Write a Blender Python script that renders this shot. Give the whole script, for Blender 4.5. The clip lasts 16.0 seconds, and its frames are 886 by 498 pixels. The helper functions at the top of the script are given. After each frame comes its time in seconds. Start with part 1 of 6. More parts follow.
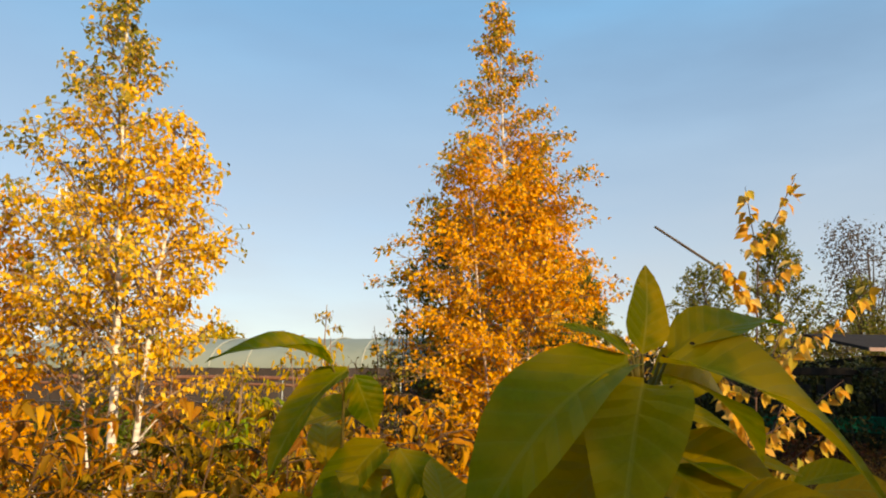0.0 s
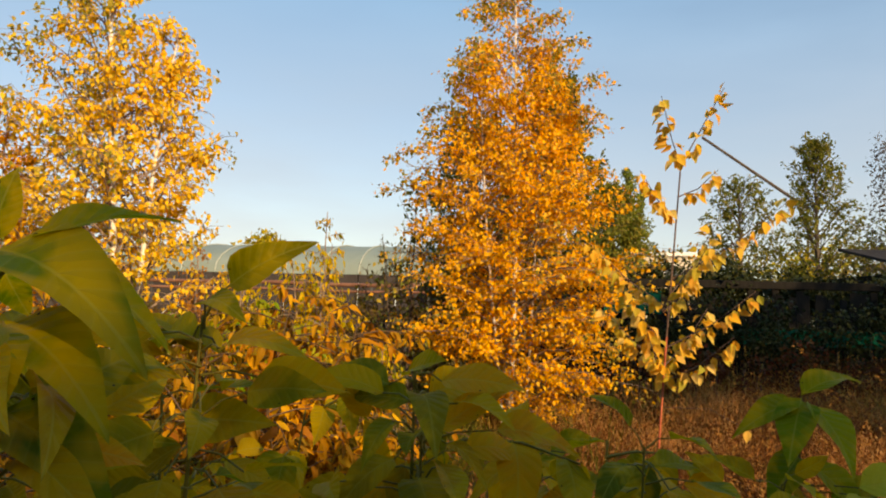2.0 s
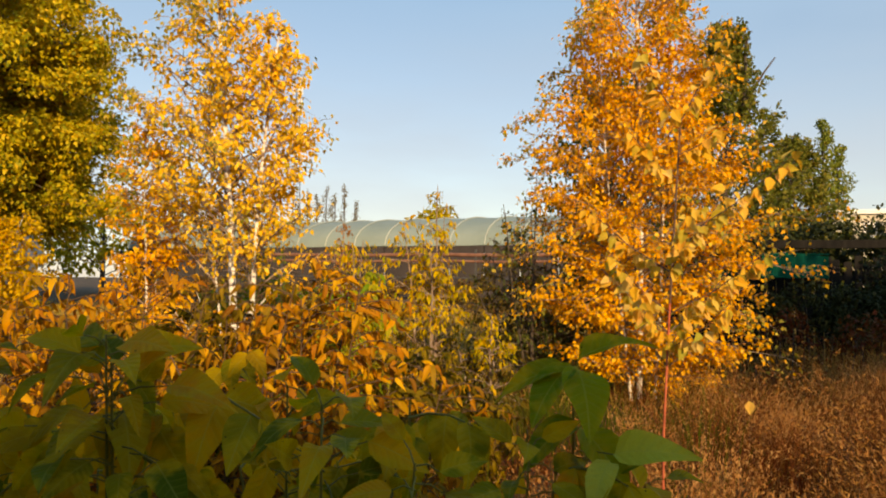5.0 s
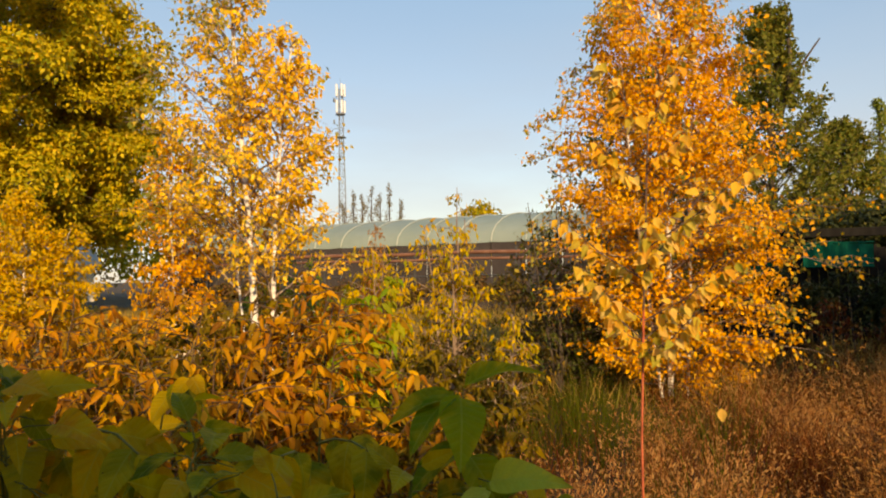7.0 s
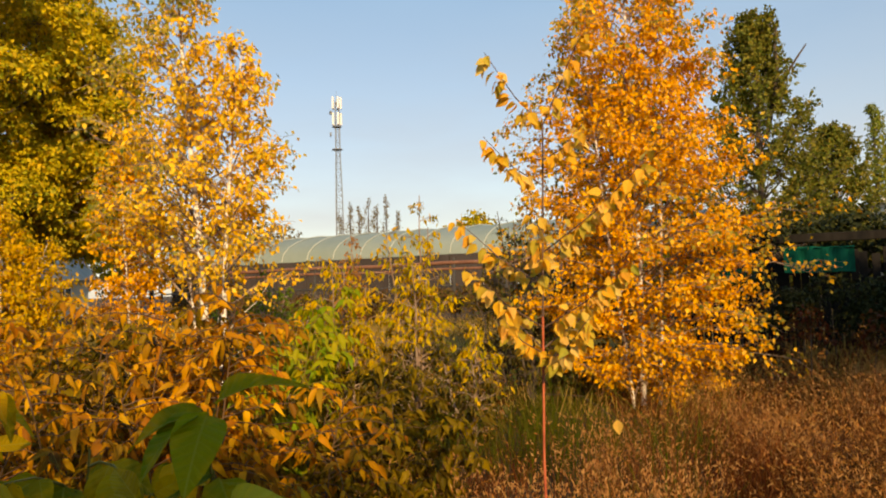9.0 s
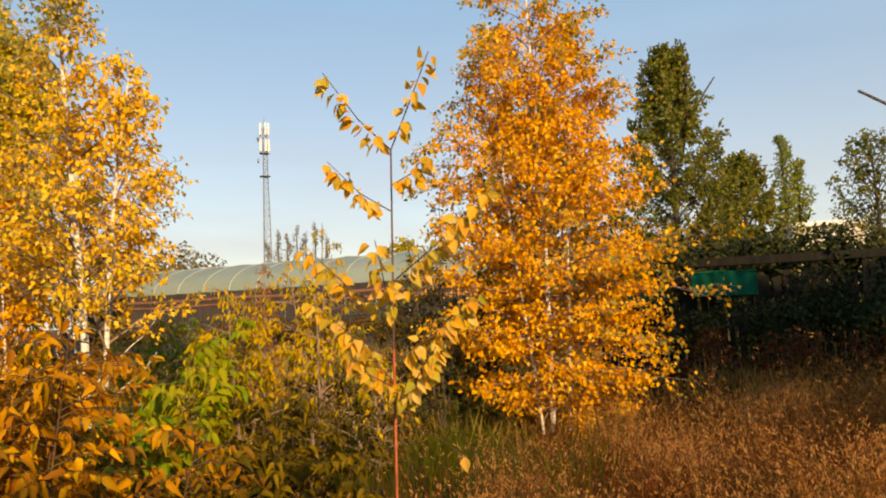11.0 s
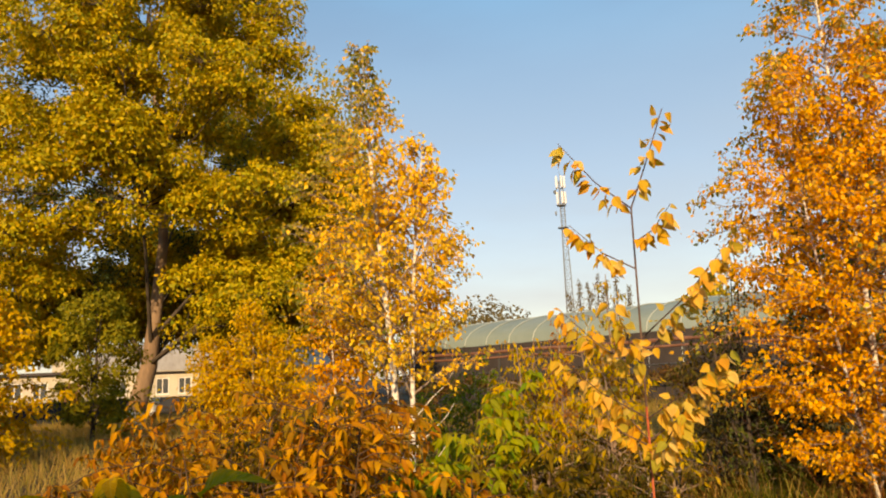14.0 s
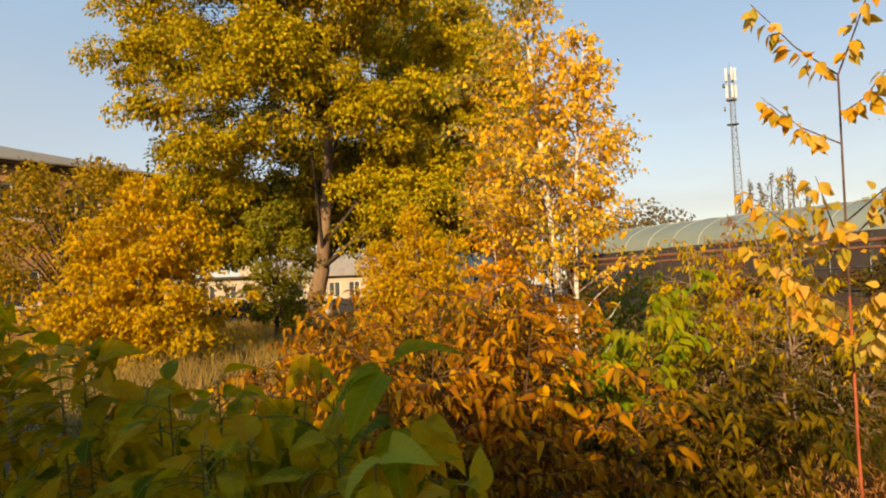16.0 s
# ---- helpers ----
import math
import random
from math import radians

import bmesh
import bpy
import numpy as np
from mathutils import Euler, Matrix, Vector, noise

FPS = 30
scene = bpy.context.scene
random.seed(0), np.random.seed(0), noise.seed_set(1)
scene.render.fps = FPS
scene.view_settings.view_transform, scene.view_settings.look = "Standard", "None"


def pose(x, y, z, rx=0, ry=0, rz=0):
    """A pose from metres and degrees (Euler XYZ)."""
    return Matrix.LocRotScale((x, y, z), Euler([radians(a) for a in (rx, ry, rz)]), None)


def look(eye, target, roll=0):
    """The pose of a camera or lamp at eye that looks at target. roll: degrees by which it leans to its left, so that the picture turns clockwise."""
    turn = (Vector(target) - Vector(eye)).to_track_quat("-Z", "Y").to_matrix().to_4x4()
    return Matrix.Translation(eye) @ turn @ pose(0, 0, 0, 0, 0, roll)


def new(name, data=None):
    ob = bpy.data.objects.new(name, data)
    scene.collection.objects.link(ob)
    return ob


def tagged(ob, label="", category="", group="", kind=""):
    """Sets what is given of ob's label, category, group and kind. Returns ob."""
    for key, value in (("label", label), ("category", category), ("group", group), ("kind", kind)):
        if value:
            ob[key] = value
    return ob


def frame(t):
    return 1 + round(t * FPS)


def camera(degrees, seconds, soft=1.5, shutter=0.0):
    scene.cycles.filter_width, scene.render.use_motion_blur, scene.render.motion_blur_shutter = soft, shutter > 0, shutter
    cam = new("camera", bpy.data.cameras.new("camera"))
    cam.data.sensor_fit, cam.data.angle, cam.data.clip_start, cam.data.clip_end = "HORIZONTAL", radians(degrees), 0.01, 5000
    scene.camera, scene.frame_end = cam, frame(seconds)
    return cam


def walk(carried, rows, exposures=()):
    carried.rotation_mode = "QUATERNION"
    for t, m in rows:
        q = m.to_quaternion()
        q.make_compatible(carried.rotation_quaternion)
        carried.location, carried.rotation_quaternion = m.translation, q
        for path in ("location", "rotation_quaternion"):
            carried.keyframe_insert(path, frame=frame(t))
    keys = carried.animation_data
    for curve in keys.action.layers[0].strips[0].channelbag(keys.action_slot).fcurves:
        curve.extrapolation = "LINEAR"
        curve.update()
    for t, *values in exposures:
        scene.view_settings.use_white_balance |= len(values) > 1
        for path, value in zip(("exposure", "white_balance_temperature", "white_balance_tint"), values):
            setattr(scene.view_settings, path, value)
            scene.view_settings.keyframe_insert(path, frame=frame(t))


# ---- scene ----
cam = camera(62.5, 16.0, soft=2.0)
PATH = [
    (0, (0.180, 0.946, 1.416), (0.323, 2.896, 1.840), 0.49),
    (0.5, (0.280, 0.932, 1.424), (0.305, 2.912, 1.707), -1.79),
    (1, (0.398, 0.859, 1.427), (0.375, 2.851, 1.604), -0.81),
    (1.5, (0.496, 0.824, 1.426), (0.601, 2.811, 1.628), -0.84),
    (2, (0.625, 0.867, 1.408), (0.651, 2.859, 1.586), 1.72),
    (2.5, (0.723, 0.865, 1.417), (0.606, 2.850, 1.636), 0.15),
    (3, (0.849, 0.807, 1.413), (0.502, 2.770, 1.573), -0.28),
    (3.5, (0.966, 0.774, 1.419), (0.559, 2.730, 1.514), 0.89),
    (4, (1.060, 0.786, 1.415), (0.676, 2.744, 1.548), -0.20),
    (4.5, (1.187, 0.857, 1.405), (0.728, 2.802, 1.492), 1.16),
    (4.7, (1.225, 0.874, 1.409), (0.779, 2.822, 1.498), 0.87),
    (6.8, (1.523, 0.860, 1.471), (0.956, 2.777, 1.516), -1.70),
    (7, (1.539, 0.905, 1.475), (0.962, 2.818, 1.551), -0.90),
    (7.5, (1.583, 1.004, 1.464), (0.988, 2.910, 1.587), -0.81),
    (8, (1.648, 1.037, 1.448), (1.081, 2.953, 1.523), -2.70),
    (8.5, (1.757, 1.129, 1.446), (1.203, 3.049, 1.525), -1.59),
    (9, (1.849, 1.130, 1.453), (1.274, 3.042, 1.559), -1.61),
    (9.5, (1.912, 1.146, 1.453), (1.389, 3.073, 1.559), -2.08),
    (9.7, (1.934, 1.166, 1.453), (1.435, 3.098, 1.590), -2.46),
    (11.8, (2.192, 1.326, 1.469), (1.826, 3.282, 1.668), -1.89),
    (12, (2.226, 1.324, 1.473), (1.799, 3.265, 1.696), -2.42),
    (12.5, (2.278, 1.324, 1.474), (1.613, 3.197, 1.697), -3.85),
    (13, (2.277, 1.312, 1.476), (1.450, 3.112, 1.752), -4.25),
    (13.5, (2.284, 1.270, 1.475), (1.303, 2.980, 1.811), -3.25),
    (14, (2.278, 1.259, 1.473), (1.159, 2.881, 1.814), -2.65),
    (14.5, (2.279, 1.233, 1.458), (1.065, 2.792, 1.769), -2.31),
    (15, (2.257, 1.250, 1.446), (0.973, 2.763, 1.690), -1.76),
    (15.5, (2.243, 1.259, 1.431), (0.850, 2.684, 1.600), -1.83),
    (16, (2.202, 1.273, 1.422), (0.737, 2.631, 1.527), -2.38),
]
walk(cam, [(t, look(eye, target, roll)) for t, eye, target, roll in PATH], exposures=[(0, 0.30, 7850, 11), (9.5, 0.26, 8050, 12), (12, 0.28, 8100, 12), (16, 0.26, 8200, 13)])

# ---------------------------------------------------------------- world and sun
SUN_FROM = Vector((0.48, -0.88, 0.0)).normalized()
SUN_EL = radians(21)
world = bpy.data.worlds.new("sky")
scene.world = world
world.use_nodes = True
wt = world.node_tree
wt.nodes.clear()
w_out = wt.nodes.new("ShaderNodeOutputWorld")
w_bg = wt.nodes.new("ShaderNodeBackground")
w_sky = wt.nodes.new("ShaderNodeTexSky")
w_sky.sky_type = "NISHITA"
w_sky.sun_disc = False
w_sky.sun_elevation = SUN_EL
w_sky.sun_rotation = math.atan2(SUN_FROM.x, SUN_FROM.y)
w_sky.air_density, w_sky.dust_density, w_sky.ozone_density = 1.0, 0.5, 2.4
w_bg.inputs["Strength"].default_value = 0.15
# thin high haze drawn out in long veils
w_co = wt.nodes.new("ShaderNodeTexCoord")
w_map = wt.nodes.new("ShaderNodeMapping")
w_map.inputs["Scale"].default_value = (1.6, 1.6, 6.0)
w_map.inputs["Rotation"].default_value = (0.12, 0.2, 0.5)
w_noise = wt.nodes.new("ShaderNodeTexNoise")
w_noise.inputs["Scale"].default_value = 1.3
w_noise.inputs["Detail"].default_value = 5.0
w_ramp = wt.nodes.new("ShaderNodeMapRange")
w_ramp.inputs["From Min"].default_value, w_ramp.inputs["From Max"].default_value = 0.35, 0.75
w_ramp.inputs["To Min"].default_value, w_ramp.inputs["To Max"].default_value = 0.40, 0.88
w_mix = wt.nodes.new("ShaderNodeMix")
w_mix.data_type = "RGBA"
w_sep = wt.nodes.new("ShaderNodeSeparateXYZ")
w_high = wt.nodes.new("ShaderNodeValToRGB")
w_high.color_ramp.elements[0].color = (4.05, 4.0, 4.1, 1)
w_high.color_ramp.elements[1].color = (1.15, 3.0, 5.5, 1)
w_high.color_ramp.elements[1].position = 0.5
wt.links.new(w_co.outputs["Generated"], w_sep.inputs[0])
wt.links.new(w_sep.outputs[2], w_high.inputs[0])
wt.links.new(w_high.outputs[0], w_mix.inputs[7])
wt.links.new(w_co.outputs["Generated"], w_map.inputs[0])
wt.links.new(w_map.outputs[0], w_noise.inputs["Vector"])
wt.links.new(w_noise.outputs["Fac"], w_ramp.inputs["Value"])
wt.links.new(w_ramp.outputs[0], w_mix.inputs[0])
wt.links.new(w_sky.outputs[0], w_mix.inputs[6])
wt.links.new(w_mix.outputs[2], w_bg.inputs[0])
wt.links.new(w_bg.outputs[0], w_out.inputs[0])

sun_data = bpy.data.lights.new("sun", "SUN")
sun_data.energy = 5.0
sun_data.angle = radians(0.6)
sun_data.color = (1.0, 0.765, 0.47)
sun = new("sun", sun_data)
sun.matrix_world = look((0, 0, 0), (-SUN_FROM.x * math.cos(SUN_EL), -SUN_FROM.y * math.cos(SUN_EL), -math.sin(SUN_EL)))


# ---------------------------------------------------------------- material tools
def nodes_of(name):
    m = bpy.data.materials.new(name)
    m.use_nodes = True
    t = m.node_tree
    t.nodes.clear()
    out = t.nodes.new("ShaderNodeOutputMaterial")
    return m, t, out


def ramp(t, colours, source):
    r = t.nodes.new("ShaderNodeValToRGB")
    e = r.color_ramp.elements
    while len(e) < len(colours):
        e.new(0.5)
    for k, c in enumerate(colours):
        e[k].position = k / max(1, len(colours) - 1)
        e[k].color = (*c, 1)
    t.links.new(source, r.inputs[0])
    return r.outputs[0]


def noise_node(t, scale, detail=3.0, coords="Object"):
    c = t.nodes.new("ShaderNodeTexCoord")
    n = t.nodes.new("ShaderNodeTexNoise")
    n.inputs["Scale"].default_value = scale
    n.inputs["Detail"].default_value = detail
    t.links.new(c.outputs[coords], n.inputs["Vector"])
    return n.outputs["Fac"]


def calc(t, op, a, b=None):
    n = t.nodes.new("ShaderNodeMath")
    n.operation = op
    for k, v in enumerate((a, b)):
        if v is None:
            continue
        if isinstance(v, (int, float)):
            n.inputs[k].default_value = v
        else:
            t.links.new(v, n.inputs[k])
    return n.outputs[0]


def mixed(t, fac, a, b, blend="MIX"):
    n = t.nodes.new("ShaderNodeMix")
    n.data_type, n.blend_type = "RGBA", blend
    for sock, v in ((n.inputs[0], fac), (n.inputs[6], a), (n.inputs[7], b)):
        if isinstance(v, (int, float)):
            sock.default_value = v
        elif isinstance(v, tuple):
            sock.default_value = (*v, 1)
        else:
            t.links.new(v, sock)
    return n.outputs[2]


def leaf_material(name, colours, per="island", through_light=0.45, rough=0.5, veins=False, spots=0.0):
    """Thin leaf: gloss on top, light through the blade; colour varies from leaf to leaf."""
    m, t, out = nodes_of(name)
    if per == "island":
        g = t.nodes.new("ShaderNodeNewGeometry")
        rnd = g.outputs["Random Per Island"]
    else:
        g = t.nodes.new("ShaderNodeObjectInfo")
        rnd = g.outputs["Random"]
    col = ramp(t, colours, rnd)
    blotch = noise_node(t, 45.0 if veins else 3.0, 2.0)
    col = mixed(t, 0.3, col, ramp(t, [(0.27, 0.26, 0.18), (0.76, 0.74, 0.52)], blotch), "OVERLAY")
    p = t.nodes.new("ShaderNodeBsdfPrincipled")
    tr = t.nodes.new("ShaderNodeBsdfTranslucent")
    mx = t.nodes.new("ShaderNodeMixShader")
    if veins:
        c = t.nodes.new("ShaderNodeTexCoord")
        s = t.nodes.new("ShaderNodeSeparateXYZ")
        t.links.new(c.outputs["Object"], s.inputs[0])
        ax = calc(t, "ABSOLUTE", s.outputs[0])
        along = calc(t, "SUBTRACT", s.outputs[1], calc(t, "MULTIPLY", ax, 0.75))
        wave = calc(t, "ABSOLUTE", calc(t, "SUBTRACT", calc(t, "FRACT", calc(t, "MULTIPLY", along, 9.0)), 0.5))
        vein = calc(t, "MAXIMUM", calc(t, "SUBTRACT", 1.0, calc(t, "MULTIPLY", wave, 6.0)), 0.0)
        rib = calc(t, "LESS_THAN", ax, 0.012)
        line = calc(t, "MAXIMUM", calc(t, "MULTIPLY", vein, 0.4), rib)
        where = t.nodes.new("ShaderNodeObjectInfo")
        shift = t.nodes.new("ShaderNodeVectorMath")
        shift.operation = "MULTIPLY_ADD"
        shift.inputs[1].default_value = (31.0, 31.0, 31.0)
        t.links.new(where.outputs["Location"], shift.inputs[0])
        t.links.new(c.outputs["Object"], shift.inputs[2])
        patchy = t.nodes.new("ShaderNodeTexNoise")
        patchy.inputs["Scale"].default_value = 1.7
        patchy.inputs["Detail"].default_value = 3.0
        t.links.new(shift.outputs[0], patchy.inputs["Vector"])
        yellowing = calc(t, "MULTIPLY", calc(t, "MAXIMUM", calc(t, "SUBTRACT", patchy.outputs["Fac"], 0.45), 0.0), 5.5)
        col = mixed(t, calc(t, "MINIMUM", yellowing, 0.7 if spots > 0.052 else 0.08), col, (0.62, 0.40, 0.008))
        col = mixed(t, calc(t, "MULTIPLY", line, 0.24), col, (0.50, 0.46, 0.09))
        bump = t.nodes.new("ShaderNodeBump")
        bump.inputs["Strength"].default_value = 0.2
        bump.inputs["Distance"].default_value = 0.02
        t.links.new(calc(t, "MINIMUM", calc(t, "MULTIPLY", wave, 2.0), calc(t, "MULTIPLY", ax, 12.0)), bump.inputs["Height"])
        t.links.new(bump.outputs[0], p.inputs["Normal"])
        t.links.new(bump.outputs[0], tr.inputs["Normal"])
        if spots:
            v = t.nodes.new("ShaderNodeTexVoronoi")
            v.inputs["Scale"].default_value = 5.0
            t.links.new(c.outputs["Object"], v.inputs["Vector"])
            spot = calc(t, "LESS_THAN", v.outputs["Distance"], spots)
            col = mixed(t, spot, col, (0.035, 0.022, 0.01))
    t.links.new(col, p.inputs["Base Color"])
    p.inputs["Roughness"].default_value = rough
    p.inputs["Specular IOR Level"].default_value = 0.10
    t.links.new(mixed(t, 1.0, col, (1.25, 1.12, 0.75), "MULTIPLY"), tr.inputs["Color"])
    mx.inputs[0].default_value = through_light
    t.links.new(p.outputs[0], mx.inputs[1])
    t.links.new(tr.outputs[0], mx.inputs[2])
    t.links.new(mx.outputs[0], out.inputs[0])
    return m


def solid_material(name, colours, scale=4.0, rough=0.8, metal=0.0, bump=0.3, stretch=(1, 1, 1), fine=60.0, spec=0.3):
    """Surface with broad stains, fine grain and a slight relief."""
    m, t, out = nodes_of(name)
    c = t.nodes.new("ShaderNodeTexCoord")
    mp = t.nodes.new("ShaderNodeMapping")
    mp.inputs["Scale"].default_value = stretch
    t.links.new(c.outputs["Object"], mp.inputs[0])
    ns = []
    for sc, det in ((scale, 4.0), (fine, 3.0)):
        n = t.nodes.new("ShaderNodeTexNoise")
        n.inputs["Scale"].default_value = sc
        n.inputs["Detail"].default_value = det
        t.links.new(mp.outputs[0], n.inputs["Vector"])
        ns.append(n.outputs["Fac"])
    f = calc(t, "ADD", calc(t, "MULTIPLY", ns[0], 1.3), calc(t, "MULTIPLY", ns[1], 0.5))
    f = calc(t, "SUBTRACT", f, 0.4)
    col = ramp(t, colours, f)
    p = t.nodes.new("ShaderNodeBsdfPrincipled")
    t.links.new(col, p.inputs["Base Color"])
    p.inputs["Roughness"].default_value = rough
    p.inputs["Metallic"].default_value = metal
    p.inputs["Specular IOR Level"].default_value = spec
    if bump:
        b = t.nodes.new("ShaderNodeBump")
        b.inputs["Strength"].default_value = bump
        b.inputs["Distance"].default_value = 0.02
        t.links.new(ns[1], b.inputs["Height"])
        t.links.new(b.outputs[0], p.inputs["Normal"])
    t.links.new(p.outputs[0], out.inputs[0])
    return m


def birch_bark():
    m, t, out = nodes_of("birch_bark")
    c = t.nodes.new("ShaderNodeTexCoord")
    mp = t.nodes.new("ShaderNodeMapping")
    mp.inputs["Scale"].default_value = (6, 6, 34)
    t.links.new(c.outputs["Object"], mp.inputs[0])
    n = t.nodes.new("ShaderNodeTexNoise")
    n.inputs["Scale"].default_value = 1.0
    n.inputs["Detail"].default_value = 5.0
    t.links.new(mp.outputs[0], n.inputs["Vector"])
    col = ramp(t, [(0.06, 0.05, 0.04), (0.10, 0.08, 0.07), (0.70, 0.64, 0.56), (0.84, 0.80, 0.73), (0.86, 0.83, 0.77)], n.outputs["Fac"])
    p = t.nodes.new("ShaderNodeBsdfPrincipled")
    t.links.new(col, p.inputs["Base Color"])
    p.inputs["Roughness"].default_value = 0.6
    t.links.new(p.outputs[0], out.inputs[0])
    return m


def glass_material():
    m, t, out = nodes_of("window_glass")
    p = t.nodes.new("ShaderNodeBsdfPrincipled")
    n = noise_node(t, 0.6, 2.0)
    t.links.new(ramp(t, [(0.03, 0.04, 0.05), (0.12, 0.13, 0.14)], n), p.inputs["Base Color"])
    p.inputs["Roughness"].default_value = 0.06
    p.inputs["Specular IOR Level"].default_value = 0.7
    t.links.new(p.outputs[0], out.inputs[0])
    return m


BARK_BIRCH = birch_bark()
TWIG_BIRCH = solid_material("birch_twig", [(0.10, 0.06, 0.045), (0.26, 0.18, 0.13), (0.45, 0.38, 0.32)], 8, 0.7)
LEAF_ORANGE = leaf_material("orange_birch_leaf", [(0.76, 0.33, 0.006), (0.84, 0.41, 0.010), (0.88, 0.50, 0.025), (0.60, 0.23, 0.006), (0.82, 0.38, 0.008), (0.90, 0.56, 0.06), (0.40, 0.16, 0.008), (0.84, 0.45, 0.014)], through_light=0.3)
LEAF_PALE = leaf_material("yellow_birch_leaf", [(0.84, 0.478, 0.0199), (0.88, 0.561, 0.0399), (0.9, 0.623, 0.0798), (0.82, 0.436, 0.016), (0.46, 0.374, 0.0293), (0.9, 0.603, 0.0665), (0.86, 0.519, 0.0266), (0.74, 0.374, 0.016)], through_light=0.32)
LEAF_AMBER = leaf_material("amber_birch_leaf", [(0.78, 0.36, 0.010), (0.84, 0.43, 0.015), (0.86, 0.50, 0.03), (0.70, 0.31, 0.008), (0.55, 0.27, 0.010)], through_light=0.35)
LEAF_GREENISH = leaf_material("turning_birch_leaf", [(0.14, 0.17, 0.03), (0.30, 0.29, 0.05), (0.60, 0.42, 0.06), (0.22, 0.22, 0.05)], through_light=0.4)
LEAF_BIG = leaf_material("golden_green_leaf", [(0.322, 0.294, 0.0145), (0.492, 0.376, 0.017), (0.587, 0.404, 0.0204), (0.397, 0.33, 0.017), (0.189, 0.211, 0.0136), (0.605, 0.367, 0.0204), (0.284, 0.275, 0.017)], through_light=0.28)
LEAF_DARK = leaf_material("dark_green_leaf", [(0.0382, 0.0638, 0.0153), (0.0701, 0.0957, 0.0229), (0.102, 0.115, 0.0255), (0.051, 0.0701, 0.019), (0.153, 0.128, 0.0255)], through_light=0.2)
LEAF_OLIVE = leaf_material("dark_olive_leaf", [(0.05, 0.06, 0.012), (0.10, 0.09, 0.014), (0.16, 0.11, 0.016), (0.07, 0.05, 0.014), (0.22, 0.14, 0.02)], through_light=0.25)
LEAF_PEAR = leaf_material("pear_leaf", [(0.081, 0.115, 0.017), (0.135, 0.155, 0.0243), (0.203, 0.189, 0.0304), (0.101, 0.121, 0.0219), (0.297, 0.23, 0.0365), (0.0675, 0.0945, 0.0146)], through_light=0.3)
# hedge greens about half of LEAF_DARK: deep shade put into the leaf colour
LEAF_HEDGE_SHADED = leaf_material("shaded_hedge_leaf", [(0.016, 0.024, 0.008), (0.028, 0.036, 0.01), (0.04, 0.042, 0.012), (0.022, 0.028, 0.01)], through_light=0.15)
LEAF_GREY = leaf_material("dull_purple_leaf", [(0.07, 0.06, 0.06), (0.13, 0.10, 0.09), (0.10, 0.09, 0.07)], through_light=0.2)
LEAF_PLUM = leaf_material("yellow_plum_leaf", [(0.62, 0.42, 0.010), (0.72, 0.48, 0.02), (0.42, 0.36, 0.010), (0.74, 0.44, 0.02), (0.26, 0.27, 0.010), (0.66, 0.36, 0.012)], through_light=0.45)
LEAF_GOLD = leaf_material("gold_bush_leaf", [(0.577, 0.356, 0.0123), (0.742, 0.461, 0.0207), (0.454, 0.304, 0.0123), (0.66, 0.388, 0.0123), (0.33, 0.273, 0.0154)], through_light=0.4)
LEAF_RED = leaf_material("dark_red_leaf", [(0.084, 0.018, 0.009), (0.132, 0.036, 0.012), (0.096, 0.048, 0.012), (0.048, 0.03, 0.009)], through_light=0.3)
LEAF_RUST = leaf_material("rust_leaf", [(0.42, 0.16, 0.02), (0.30, 0.13, 0.03), (0.50, 0.22, 0.03)], through_light=0.35)
WALNUT_GREEN = leaf_material("walnut_green_leaf", [(0.0563, 0.0923, 0.00241), (0.241, 0.223, 0.00241), (0.622, 0.348, 0.00379), (0.0962, 0.13, 0.00241), (0.672, 0.372, 0.00568), (0.672, 0.324, 0.0076), (0.161, 0.183, 0.00241), (0.672, 0.42, 0.00944), (0.0803, 0.115, 0.00241), (0.662, 0.372, 0.00379), (0.672, 0.291, 0.00944), (0.208, 0.206, 0.00241), (0.386, 0.29, 0.00321)], per="object", veins=True, spots=0.055, rough=0.5, through_light=0.5)
SHOOT_GREEN = leaf_material("walnut_shoot_leaf", [(0.088, 0.15, 0.00176), (0.176, 0.229, 0.00176), (0.317, 0.317, 0.00176), (0.123, 0.185, 0.00176), (0.405, 0.352, 0.00264), (0.0792, 0.132, 0.00176)], per="object", veins=True, spots=0.06, rough=0.45, through_light=0.5)
BROWNS = [(0.195, 0.0677, 0.00732), (0.415, 0.159, 0.00972), (0.684, 0.318, 0.0122), (0.11, 0.0436, 0.00732), (0.805, 0.436, 0.0195), (0.318, 0.109, 0.00972), (0.538, 0.23, 0.0122), (0.268, 0.174, 0.0122), (0.232, 0.0819, 0.00972)]
WALNUT_BROWN = leaf_material("walnut_brown_leaf", BROWNS, per="object", veins=True, spots=0.05, rough=0.55, through_light=0.4)
BROWN_JOINED = leaf_material("walnut_brown_leafage", BROWNS, rough=0.55, through_light=0.4)
OLIVE_JOINED = leaf_material("walnut_olive_leafage", [(0.06, 0.051, 0.0048), (0.12, 0.084, 0.0048), (0.216, 0.144, 0.006), (0.048, 0.03, 0.0036), (0.3, 0.198, 0.0084), (0.09, 0.054, 0.0042)], rough=0.55, through_light=0.4)
LIME_JOINED = leaf_material("walnut_lime_leafage", [(0.14, 0.243, 0.0103), (0.212, 0.303, 0.0103), (0.406, 0.364, 0.0137), (0.115, 0.212, 0.0103), (0.459, 0.364, 0.0171), (0.265, 0.303, 0.0137)], rough=0.5, through_light=0.45)
